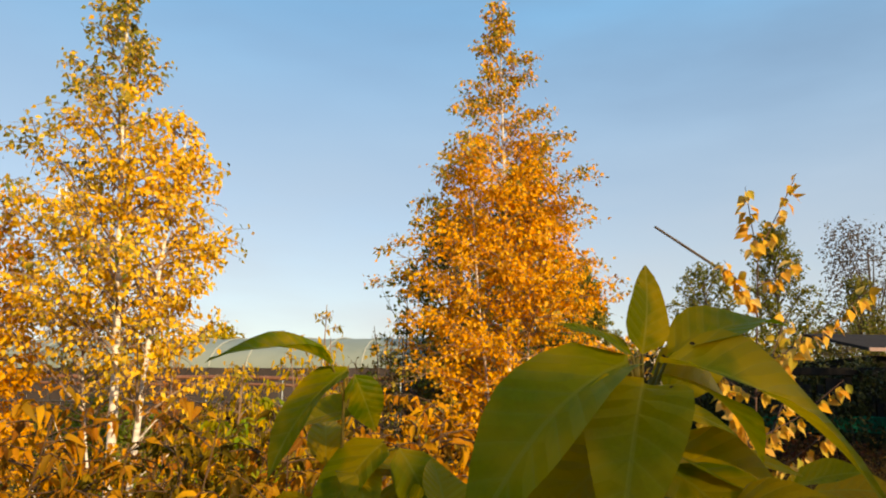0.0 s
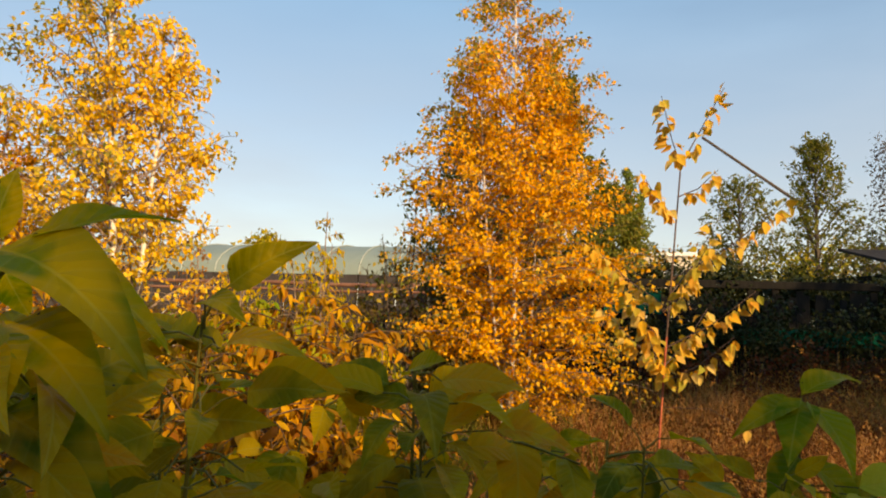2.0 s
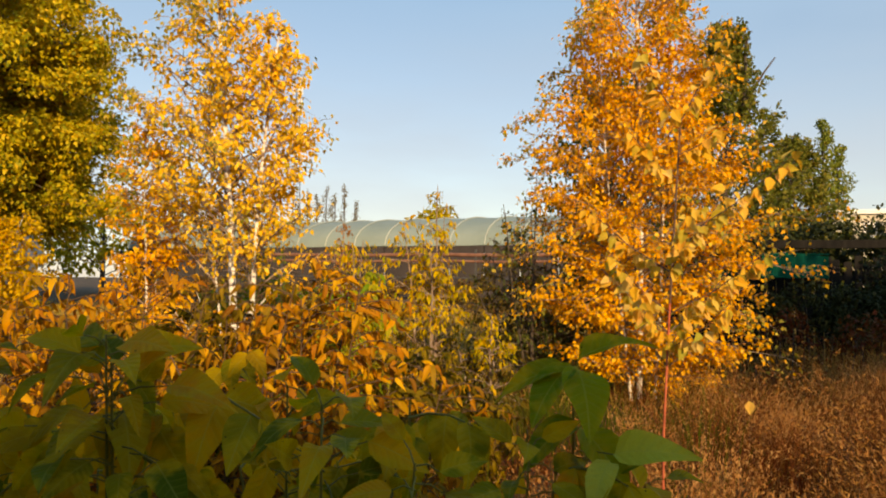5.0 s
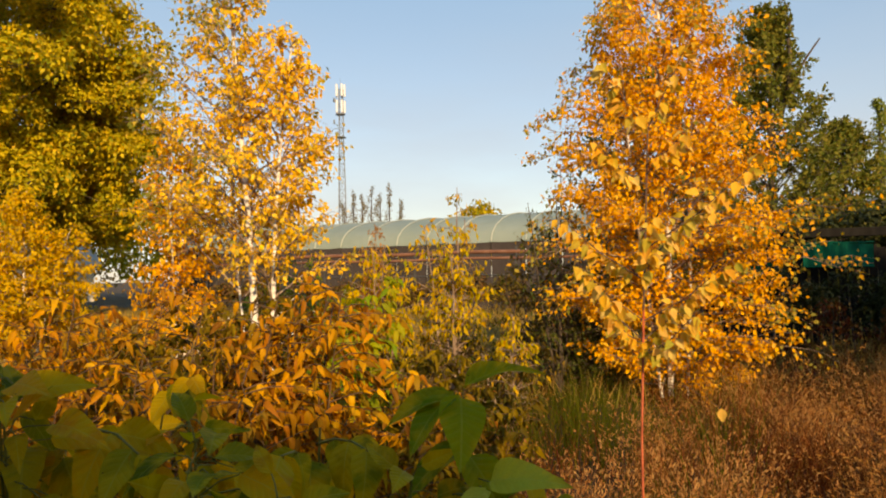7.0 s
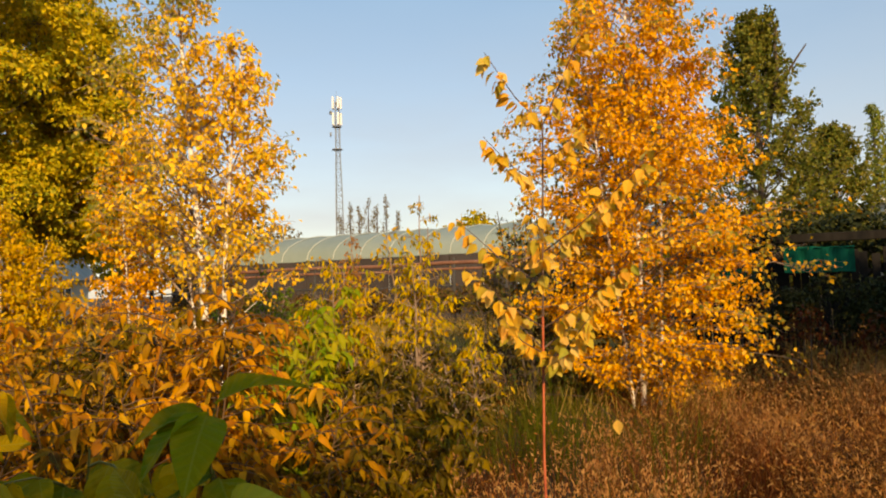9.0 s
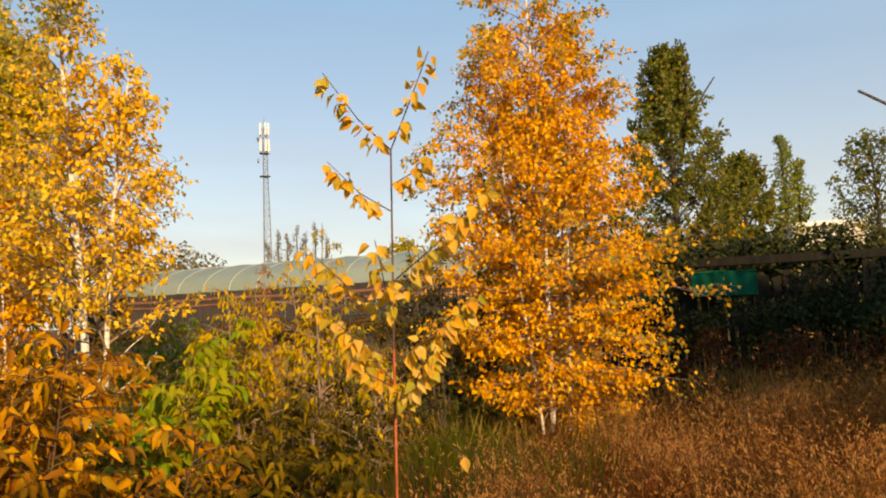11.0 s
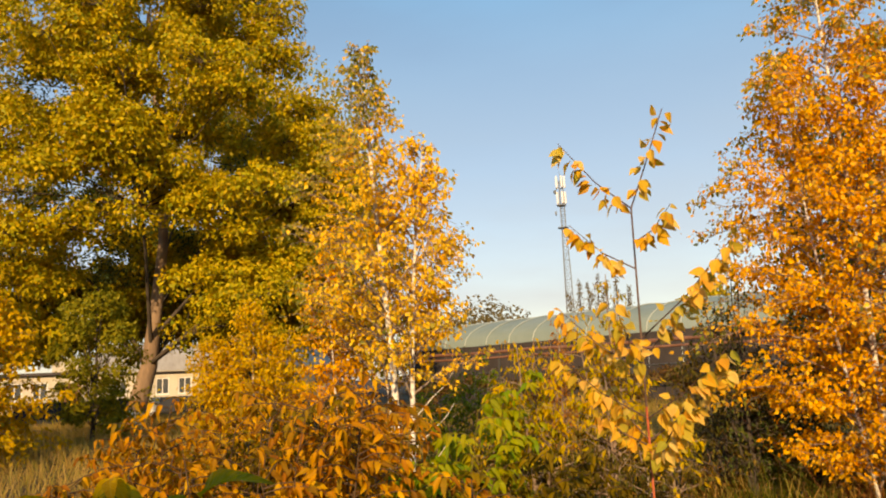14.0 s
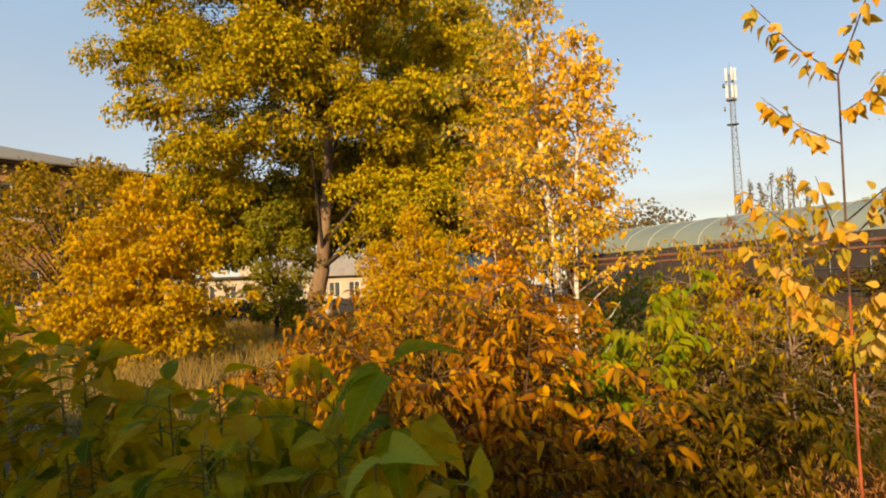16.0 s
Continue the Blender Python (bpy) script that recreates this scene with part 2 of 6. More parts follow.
WALNUT_LIME = leaf_material("walnut_lime_leaf", [(0.14, 0.243, 0.0103), (0.212, 0.303, 0.0103), (0.406, 0.364, 0.0137), (0.115, 0.212, 0.0103), (0.459, 0.364, 0.0171), (0.265, 0.303, 0.0137)], per="object", veins=True, spots=0.03, rough=0.5, through_light=0.45)
SAPLING_LEAF = leaf_material("sapling_leaf", [(0.777, 0.439, 0.0357), (0.861, 0.543, 0.107), (0.819, 0.416, 0.0357), (0.525, 0.416, 0.0536), (0.882, 0.624, 0.214), (0.735, 0.335, 0.0357), (0.378, 0.358, 0.0536)], per="object", veins=True, spots=0.03, rough=0.5, through_light=0.4)
SAPLING_TIP = leaf_material("sapling_tip_leaf", [(0.18, 0.22, 0.03), (0.34, 0.32, 0.04), (0.62, 0.42, 0.05)], per="object", veins=True, rough=0.5, through_light=0.4)
STEM_RED = solid_material("red_brown_bark", [(0.195, 0.0455, 0.024), (0.45, 0.104, 0.048), (0.63, 0.182, 0.084)], 14, 0.55)
STEM_BROWN = solid_material("brown_stem", [(0.05, 0.03, 0.015), (0.10, 0.055, 0.025), (0.16, 0.09, 0.04)], 14, 0.7)
STEM_GREEN = solid_material("green_brown_stem", [(0.106, 0.0758, 0.0095), (0.169, 0.132, 0.0143), (0.253, 0.152, 0.0238)], 14, 0.6)
BARK_DARK = solid_material("dark_bark", [(0.035, 0.026, 0.02), (0.08, 0.06, 0.045), (0.14, 0.11, 0.085)], 3, 0.9, bump=0.6, stretch=(1, 1, 0.25), fine=18)
BARK_PALE = solid_material("pale_poplar_bark", [(0.128, 0.0828, 0.0525), (0.27, 0.18, 0.115), (0.39, 0.281, 0.196)], 1.5, 0.9, bump=0.6, stretch=(1, 1, 0.25), fine=12)
TWIG_GREY = solid_material("grey_brown_twig", [(0.05, 0.03, 0.025), (0.12, 0.07, 0.05), (0.20, 0.13, 0.10)], 14, 0.6)
WHITEWASH = solid_material("whitewash", [(0.5, 0.46, 0.4), (0.72, 0.68, 0.6), (0.8, 0.76, 0.7)], 3, 0.9, fine=14)


# ---------------------------------------------------------------- mesh tools
def fast_mesh(name, verts, faces):
    """Mesh from arrays: verts (n, 3), faces (m, k)."""
    me = bpy.data.meshes.new(name)
    verts = np.asarray(verts, np.float32)
    faces = np.asarray(faces, np.int32)
    k = faces.shape[1]
    me.vertices.add(len(verts))
    me.vertices.foreach_set("co", verts.ravel())
    me.loops.add(faces.size)
    me.loops.foreach_set("vertex_index", faces.ravel())
    me.polygons.add(len(faces))
    me.polygons.foreach_set("loop_start", np.arange(0, faces.size, k, dtype=np.int32))
    me.update(calc_edges=True)
    me.validate()
    return me


def thing(name, place, label, category, group="", kind=""):
    ob = new(name)
    ob.empty_display_size = 0.2
    ob.location = place
    return tagged(ob, label, category, group, kind)


def mesh_part(name, me, material, parent, label="", smooth=False):
    if not me.materials:
        me.materials.append(material)
    if smooth:
        me.polygons.foreach_set("use_smooth", [True] * len(me.polygons))
    ob = new(name, me)
    ob.parent = parent
    if label:
        ob["label"] = label
    return ob


def part(name, bm, material, parent, label="", smooth=False):
    me = bpy.data.meshes.new(name)
    bm.to_mesh(me)
    bm.free()
    return mesh_part(name, me, material, parent, label, smooth)


def box(bm, lo, hi, bevel=0.0):
    lo, hi = Vector(lo), Vector(hi)
    m = Matrix.Translation((lo + hi) / 2) @ Matrix.Diagonal((*(hi - lo), 1))
    made = bmesh.ops.create_cube(bm, size=1.0, matrix=m)
    if bevel:
        es = list({e for v in made["verts"] for e in v.link_edges})
        bmesh.ops.bevel(bm, geom=es, offset=bevel, segments=1, affect="EDGES")
    return bm


class Tubes:
    """Gathers tapered limbs into one mesh."""

    def __init__(self):
        self.v, self.f = [], []

    def add(self, pts, radii, sides=5):
        pts = np.asarray(pts, float)
        n = len(pts)
        tang = np.gradient(pts, axis=0)
        tang /= np.linalg.norm(tang, axis=1)[:, None] + 1e-9
        ref = np.array([0.0, 0.0, 1.0]) if abs(tang[0][2]) < 0.8 else np.array([1.0, 0.0, 0.0])
        a = np.cross(tang, ref)
        a /= np.linalg.norm(a, axis=1)[:, None] + 1e-9
        b = np.cross(tang, a)
        start = len(self.v)
        ang = np.arange(sides) * 2 * np.pi / sides
        for k in range(n):
            ring = pts[k] + radii[k] * (np.cos(ang)[:, None] * a[k] + np.sin(ang)[:, None] * b[k])
            self.v.extend(ring.tolist())
        for k in range(n - 1):
            for s in range(sides):
                i, j = start + k * sides + s, start + k * sides + (s + 1) % sides
                self.f.append((i, j, j + sides, i + sides))

    def mesh(self, name):
        return fast_mesh(name, self.v, self.f)


RHOMB_V = np.array([(0, 0, 0), (0.34, 0.36, 0.07), (0, 1, -0.10), (-0.34, 0.36, 0.07)])
RHOMB_F = np.array([(0, 1, 2), (0, 2, 3)])
LANCE_V = np.array([(0, 0, 0), (0.2, 0.42, 0.05), (0, 1, -0.14), (-0.2, 0.42, 0.05)])
HUSK_V = np.array([(0, 0, 0), (0.13, 0.45, 0.03), (0, 1, -0.06), (-0.13, 0.45, 0.03)])


def unit(a):
    return a / (np.linalg.norm(a, axis=1)[:, None] + 1e-9)


def leaf_cloud(name, places, ways, sizes, rng, shape=RHOMB_V, tops=None, loose=0.75):
    """Many small folded leaves in one mesh; each hangs from its place along its way."""
    places, ways, sizes = np.asarray(places, float), unit(np.asarray(ways, float)), np.asarray(sizes, float)
    n = len(places)
    face = unit(rng.normal(size=(n, 3)))
    if tops is not None:
        face = unit(unit(np.asarray(tops, float)) + face * loose)
    side = unit(np.cross(ways, face))
    top = np.cross(side, ways)
    v = (places[:, None, :] + sizes[:, None, None] * (shape[None, :, 0:1] * side[:, None, :] + shape[None, :, 1:2] * ways[:, None, :] + shape[None, :, 2:3] * top[:, None, :]))
    f = (RHOMB_F[None] + (np.arange(n) * len(shape))[:, None, None]).reshape(-1, 3)
    return fast_mesh(name, v.reshape(-1, 3), f)


def along(pts, s):
    pts = np.asarray(pts, float)
    x = s * (len(pts) - 1)
    k = min(int(x), len(pts) - 2)
    return pts[k] + (pts[k + 1] - pts[k]) * (x - k)


def branching(rng, stem, reach, count, first=0.1, rise=0.7, sag=0.35, subs=6, leaves=6, sub_len=0.4, limb_r=0.012, limbs=None, leaf_size=0.045, hang=0.8, spray=0.03, climb=0.0, sub_from=0.18):
    """Limbs and twigs round a stem; returns leaf places, ways and sizes."""
    P, D, S = [], [], []
    turn = rng.uniform(0, 6.28)
    full = 0.8 * max(reach(f, 0.0) for f in (0.1, 0.3, 0.5))
    for i in range(count):
        f = first + (0.99 - first) * (i + rng.uniform(0, 1)) / count
        p = along(stem, f)
        az = turn + i * 2.399 + rng.uniform(-0.5, 0.5)
        L = reach(f, az) * rng.uniform(0.62, 1.2)
        el = rise + climb * f + rng.uniform(-0.25, 0.25)
        h = np.array([math.cos(az), math.sin(az), 0.0])
        q = [p]
        for s in (0.2, 0.4, 0.6, 0.8, 1.0):
            q.append(p + L * (h * (s * math.cos(el)) + np.array([0, 0, s * math.sin(el) - sag * s * s])) + rng.normal(size=3) * 0.03 * L * s)
        r0 = limb_r * (1.15 - f) + 0.003
        limbs.add(q, [r0 * (1 - 0.85 * s) for s in (0, 0.2, 0.4, 0.6, 0.8, 1.0)], 4)
        tone = rng.uniform(0.75, 1.2)
        for j in range(subs):
            s = sub_from + (1.0 - sub_from) * (j + rng.uniform(0, 1)) / subs
            a = along(q, s)
            az2 = az + rng.uniform(-1.5, 1.5)
            L2 = sub_len * L * rng.uniform(0.5, 1.1) * (1.15 - 0.6 * s) + 0.05
            d = np.array([math.cos(az2), math.sin(az2), rng.uniform(-0.2, 0.8)])
            d /= np.linalg.norm(d)
            tw = [a, a + d * L2 * 0.5 + np.array([0, 0, -0.04 * L2]), a + d * L2 + np.array([0, 0, -0.28 * L2])]
            limbs.add(tw, [0.0035, 0.0025, 0.0012], 3)
            for k in range(max(2, int(leaves * min(1.0, 0.25 + 0.75 * L / full) * tone))):
                u = rng.uniform(0.1, 1.0)
                P.append(along(tw, u) + rng.normal(size=3) * spray)
                way = d * 0.35 + rng.normal(size=3) * 0.55
                way[2] -= hang
                D.append(way)
                S.append(leaf_size * rng.uniform(0.65, 1.3))
    return np.array(P), np.array(D), np.array(S)


def clumps(rng, centres, radii, per, size, flat=0.75):
    """Leaves scattered through many overlapping clumps, thicker towards each clump's skin."""
    P, D, N = [], [], []
    for c, r in zip(centres, radii):
        k = int(per * rng.uniform(0.7, 1.3))
        d = unit(rng.normal(size=(k, 3)))
        rr = r * rng.uniform(0.2, 1.0, size=(k, 1)) ** 0.45
        lump = 1 + 0.35 * np.sin(d[:, 0:1] * 5 + c[0]) * np.cos(d[:, 1:2] * 6 + c[1])
        P.append(np.array(c) + d * rr * lump * np.array([1, 1, flat]))
        D.append(d * 0.5 + rng.normal(size=(k, 3)) * 0.6 + np.array([0, 0, -0.5]))
        N.append(d + np.array([0, 0, 0.35]))
    P, D, N = np.concatenate(P), np.concatenate(D), np.concatenate(N)
    return P, D, size * rng.uniform(0.7, 1.3, size=len(P)), N

# ---------------------------------------------------------------- ground
def ground_height(x, y):
    rise = 0.45 * np.clip((np.asarray(x) - 2.5) / 5.0, 0, 1) * np.clip((np.asarray(y) - 7.0) / 6.0, 0, 1)
    return rise + 0.05 * np.sin(np.asarray(x) * 0.9 + 1.3) * np.cos(np.asarray(y) * 0.7) - 0.02


def ground_sheet():
    g = np.concatenate([-np.geomspace(900, 16, 22), np.linspace(-14, 24, 77), np.geomspace(26, 900, 22)])
    X, Y = np.meshgrid(g, g)
    near = np.clip(1 - np.hypot(X - 2, Y - 8) / 60, 0, 1)
    Z = ground_height(X, Y) * np.where(near > 0, 1, 0)
    n = len(g)
    v = np.stack([X.ravel(), Y.ravel(), Z.ravel()], 1)
    i = np.arange(n * n).reshape(n, n)
    f = np.stack([i[:-1, :-1].ravel(), i[:-1, 1:].ravel(), i[1:, 1:].ravel(), i[1:, :-1].ravel()], 1)
    ob = new("ground", fast_mesh("ground", v, f))
    ob.data.polygons.foreach_set("use_smooth", [True] * len(ob.data.polygons))
    ob.data.materials.append(solid_material("soil_and_dry_grass", [(0.025, 0.017, 0.01), (0.06, 0.035, 0.017), (0.09, 0.055, 0.024), (0.055, 0.05, 0.02)], 0.5, 0.95, bump=0.8, fine=9))
    return tagged(ob, "uneven field of soil under dry autumn grass", "ground", kind="structure")


ground_sheet()

# unseen wall added behind the camera; with the open crown before it, it shades the nearest plants
bm = bmesh.new()
box(bm, (-16, -7.4, -0.1), (14, -7.0, 4.9))
wall_south = part("wall_south", bm, solid_material("plain_plaster", [(0.35, 0.3, 0.24), (0.45, 0.4, 0.33)], 1.0, 0.9), None)
tagged(wall_south, "plain unseen wall added behind the view to cast shade", "wall", kind="structure")


# ---------------------------------------------------------------- birches
def birch(name, place, stems, label, reach, count, subs, leaves, mat, size, first, seed, tip_mat=None, group="birch trees", tip_share=0.6, rise=0.75, sag=0.25, stem_r=0.035, spray=0.03, limb_r=0.012, sub_len=0.4, bare=(), climb=0.0, hang=0.8, loose=1.1):
    rng = np.random.default_rng(seed)
    t = thing(name, place, label, "birch tree", group)
    limbs, parts = Tubes(), []
    P, D, S = [], [], []
    for k, stem in enumerate(stems):
        trunk = Tubes()
        pts = [np.array(stem[0]) + (np.array(stem[1]) - np.array(stem[0])) * f + np.array([math.sin(f * 5 + k) * 0.03, math.cos(f * 4 + k) * 0.03, 0]) for f in np.linspace(0, 1, 14)]
        r = stem[2] if len(stem) > 2 else stem_r
        trunk.add(pts, [r * (1 - 0.9 * f) + 0.003 for f in np.linspace(0, 1, 14)], 9)
        mesh_part("trunk", trunk.mesh("trunk"), BARK_BIRCH, t, "white birch bark with dark marks", True)
        w = stem[3] if len(stem) > 3 else 1.0
        p, d, s = branching(rng, pts, lambda f, az: reach(f, az, k), int(count * w), first, rise, sag, subs, leaves, sub_len=sub_len, limb_r=limb_r, limbs=limbs, leaf_size=size, spray=spray, climb=climb, hang=hang)
        P.append(p), D.append(d), S.append(s)
    P, D, S = np.concatenate(P), np.concatenate(D), np.concatenate(S)
    mesh_part("branchwork", limbs.mesh("branchwork"), TWIG_BIRCH, t, "thin pale brown twigs")
    for z, az, length in bare:
        tb = Tubes()
        h = np.array([math.cos(az), math.sin(az), 0.0])
        tb.add([np.array([0, 0, z]) + h * length * s + np.array([0, 0, length * (0.75 * s + 0.25 * s * s)]) + rng.normal(size=3) * 0.012 for s in np.linspace(0, 1, 6)], [0.008, 0.007, 0.006, 0.0045, 0.0035, 0.002], 6)
        mesh_part("bare_branch", tb.mesh("bare_branch"), BARK_BIRCH, t, "bare white lower branch", True)
    out = np.zeros(len(P), bool)
    if tip_mat:
        axis = np.array([(a[0] + (a[1] - a[0]) * 0.5) for a in [(np.array(s[0]), np.array(s[1])) for s in stems]]).mean(0)
        far = np.hypot(P[:, 0] - axis[0], P[:, 1] - axis[1]) + 0.55 * np.clip(P[:, 2] - 2.9, 0, 3)
        out = (far > np.quantile(far, 0.80)) & (rng.uniform(size=len(P)) < tip_share)
        mesh_part("outer_leaves", leaf_cloud("outer_leaves", P[out], D[out], S[out], rng), tip_mat, t, "still partly green leaves at the tips")
    mesh_part("crown", leaf_cloud("crown", P[~out], D[~out], S[~out], rng, tops=np.tile((-0.1, -0.8, 0.5), ((~out).sum(), 1)), loose=loose), mat, t)
    return t


def reach_left(f, az, k):
    r = np.interp(f, [0.2, 0.36, 0.5, 0.65, 0.8, 0.9, 1.0], [0.85, 1.12, 1.12, 0.9, 0.5, 0.3, 0.12])
    return r * (0.90 + 0.19 * math.cos(az - 3.0))


birch("birch_tree", (-1.66, 6.2, 0.0), [((0, 0, 0), (-0.12, -0.15, 4.45), 0.036), ((0.05, -0.02, 0), (0.30, 0.1, 3.5), 0.027, 0.7), ((-0.06, 0.10, 0.1), (-0.62, 0.5, 3.3), 0.009, 0.6)],
      "young white-stemmed birch with sparse pale yellow leaves", reach_left, 56, 12, 11, LEAF_PALE, 0.043, 0.36, 11, LEAF_GREENISH, tip_share=0.8, rise=0.62, sag=0.22, spray=0.025, climb=0.35, hang=1.0,
      bare=((0.75, 0.25, 0.5), (0.5, 0.6, 0.4), (0.7, 2.6, 0.6), (0.85, -0.8, 0.45), (0.45, 3.6, 0.5), (1.0, 0.9, 0.5), (0.65, -2.2, 0.5)))


birch("birch_tree", (-2.78, 6.6, 0.0), [((0, 0, 0), (0.10, -0.1, 2.95), 0.012), ((0.05, 0.05, 0), (0.12, 0.15, 2.5), 0.010, 0.7)],
      "smaller birch in dense golden leaf beside the white-stemmed one", lambda f, az, k: np.interp(f, [0.2, 0.45, 0.7, 1.0], [0.42, 0.45, 0.34, 0.10]), 44, 8, 9, LEAF_AMBER, 0.045, 0.30, 15, rise=0.5, sag=0.3, spray=0.03, climb=0.35, hang=0.9)


def reach_orange(f, az, k):
    r = np.interp(f, [0.03, 0.12, 0.22, 0.38, 0.5, 0.7, 0.85, 1.0], [0.95, 1.2, 1.4, 1.55, 1.42, 0.86, 0.48, 0.12])
    low = 0.35 * math.exp(-((f - 0.22) / 0.09) ** 2) * max(0.0, math.cos(az + 0.2))
    return r * (0.97 + (0.06 if f < 0.3 else -0.03) * math.cos(az) + low)


birch("birch_tree", (1.58, 9.5, 0.1), [((0, 0, 0), (-0.03, 0, 6.42), 0.03), ((0.15, 0.1, 0), (0.42, 0.2, 4.7), 0.016, 0.7), ((-0.12, -0.1, 0), (-0.5, -0.2, 4.6), 0.016, 0.7)],
      "tall young birch in dense bright orange autumn leaf", reach_orange, 104, 13, 17, LEAF_ORANGE, 0.052, 0.02, 12, LEAF_GREENISH, tip_share=0.45, rise=0.48, sag=0.32, spray=0.035, climb=0.4, hang=0.7, loose=1.1)


# ---------------------------------------------------------------- near sapling
def blade(width, length, fold, droop, seg, heart, wob, seed):
    """Leaf blade along +y with midrib, folded and drooping."""
    rng = np.random.default_rng(seed)
    v, f = [], []
    cols = (-1.0, -0.55, 0.0, 0.55, 1.0)
    for i in range(seg + 1):
        s = i / seg
        if heart:
            w = min(1.0, (s / 0.32) ** 0.55) * (1 - max(0.0, (s - 0.32) / 0.68) ** 1.5)
        else:
            w = math.sin(math.pi * s ** 0.78) ** 0.72 * (1.06 - 0.3 * s) * (1 - 0.35 * s ** 5) if 0 < s < 1 else 0.0
        w = max(w, 0.015)
        for c in cols:
            x = c * w * width / 2
            z = abs(c) * w * fold * width - droop * length * s * s + wob * width * math.sin(s * 9 + seed) * abs(c) * (1 if c > 0 else -1)
            v.append((x, s * length * (1 - 0.25 * droop * s), z))
    n = len(cols)
    for i in range(seg):
        for c in range(n - 1):
            a = i * n + c
            f.append((a, a + 1, a + n + 1, a + n))
    me = fast_mesh("leaf", v, f)
    me.polygons.foreach_set("use_smooth", [True] * len(me.polygons))
    return me


def leaf_pose(place, way, top, size):
    y = Vector(way).normalized()
    z = Vector(top)
    z = (z - y * z.dot(y))
    if z.length < 1e-4:
        z = Vector((1, 0, 0)) - y * y.x
    z.normalize()
    x = y.cross(z)
    m = Matrix((x, y, z)).transposed().to_4x4()
    return Matrix.Translation(place) @ m @ Matrix.Diagonal((size, size, size, 1))


GATHER, STALKS = [], []


def put_leaf(me, parent, m):
    if GATHER:
        GATHER[0].append((me, m))
        return None
    ob = new("leaf", me)
    ob.parent = parent
    ob.matrix_basis = m
    return ob


def with_material(meshes, mat):
    made = []
    for me in meshes:
        c = me.copy()
        c.materials.append(mat)
        made.append(c)
    return made


HEARTS = [blade(0.62, 1.0, 0.12 + 0.06 * k, 0.12 + 0.1 * k, 6, True, 0.03, k) for k in range(3)]
SAP_MAIN = with_material(HEARTS, SAPLING_LEAF)
SAP_TIP = with_material(HEARTS, SAPLING_TIP)


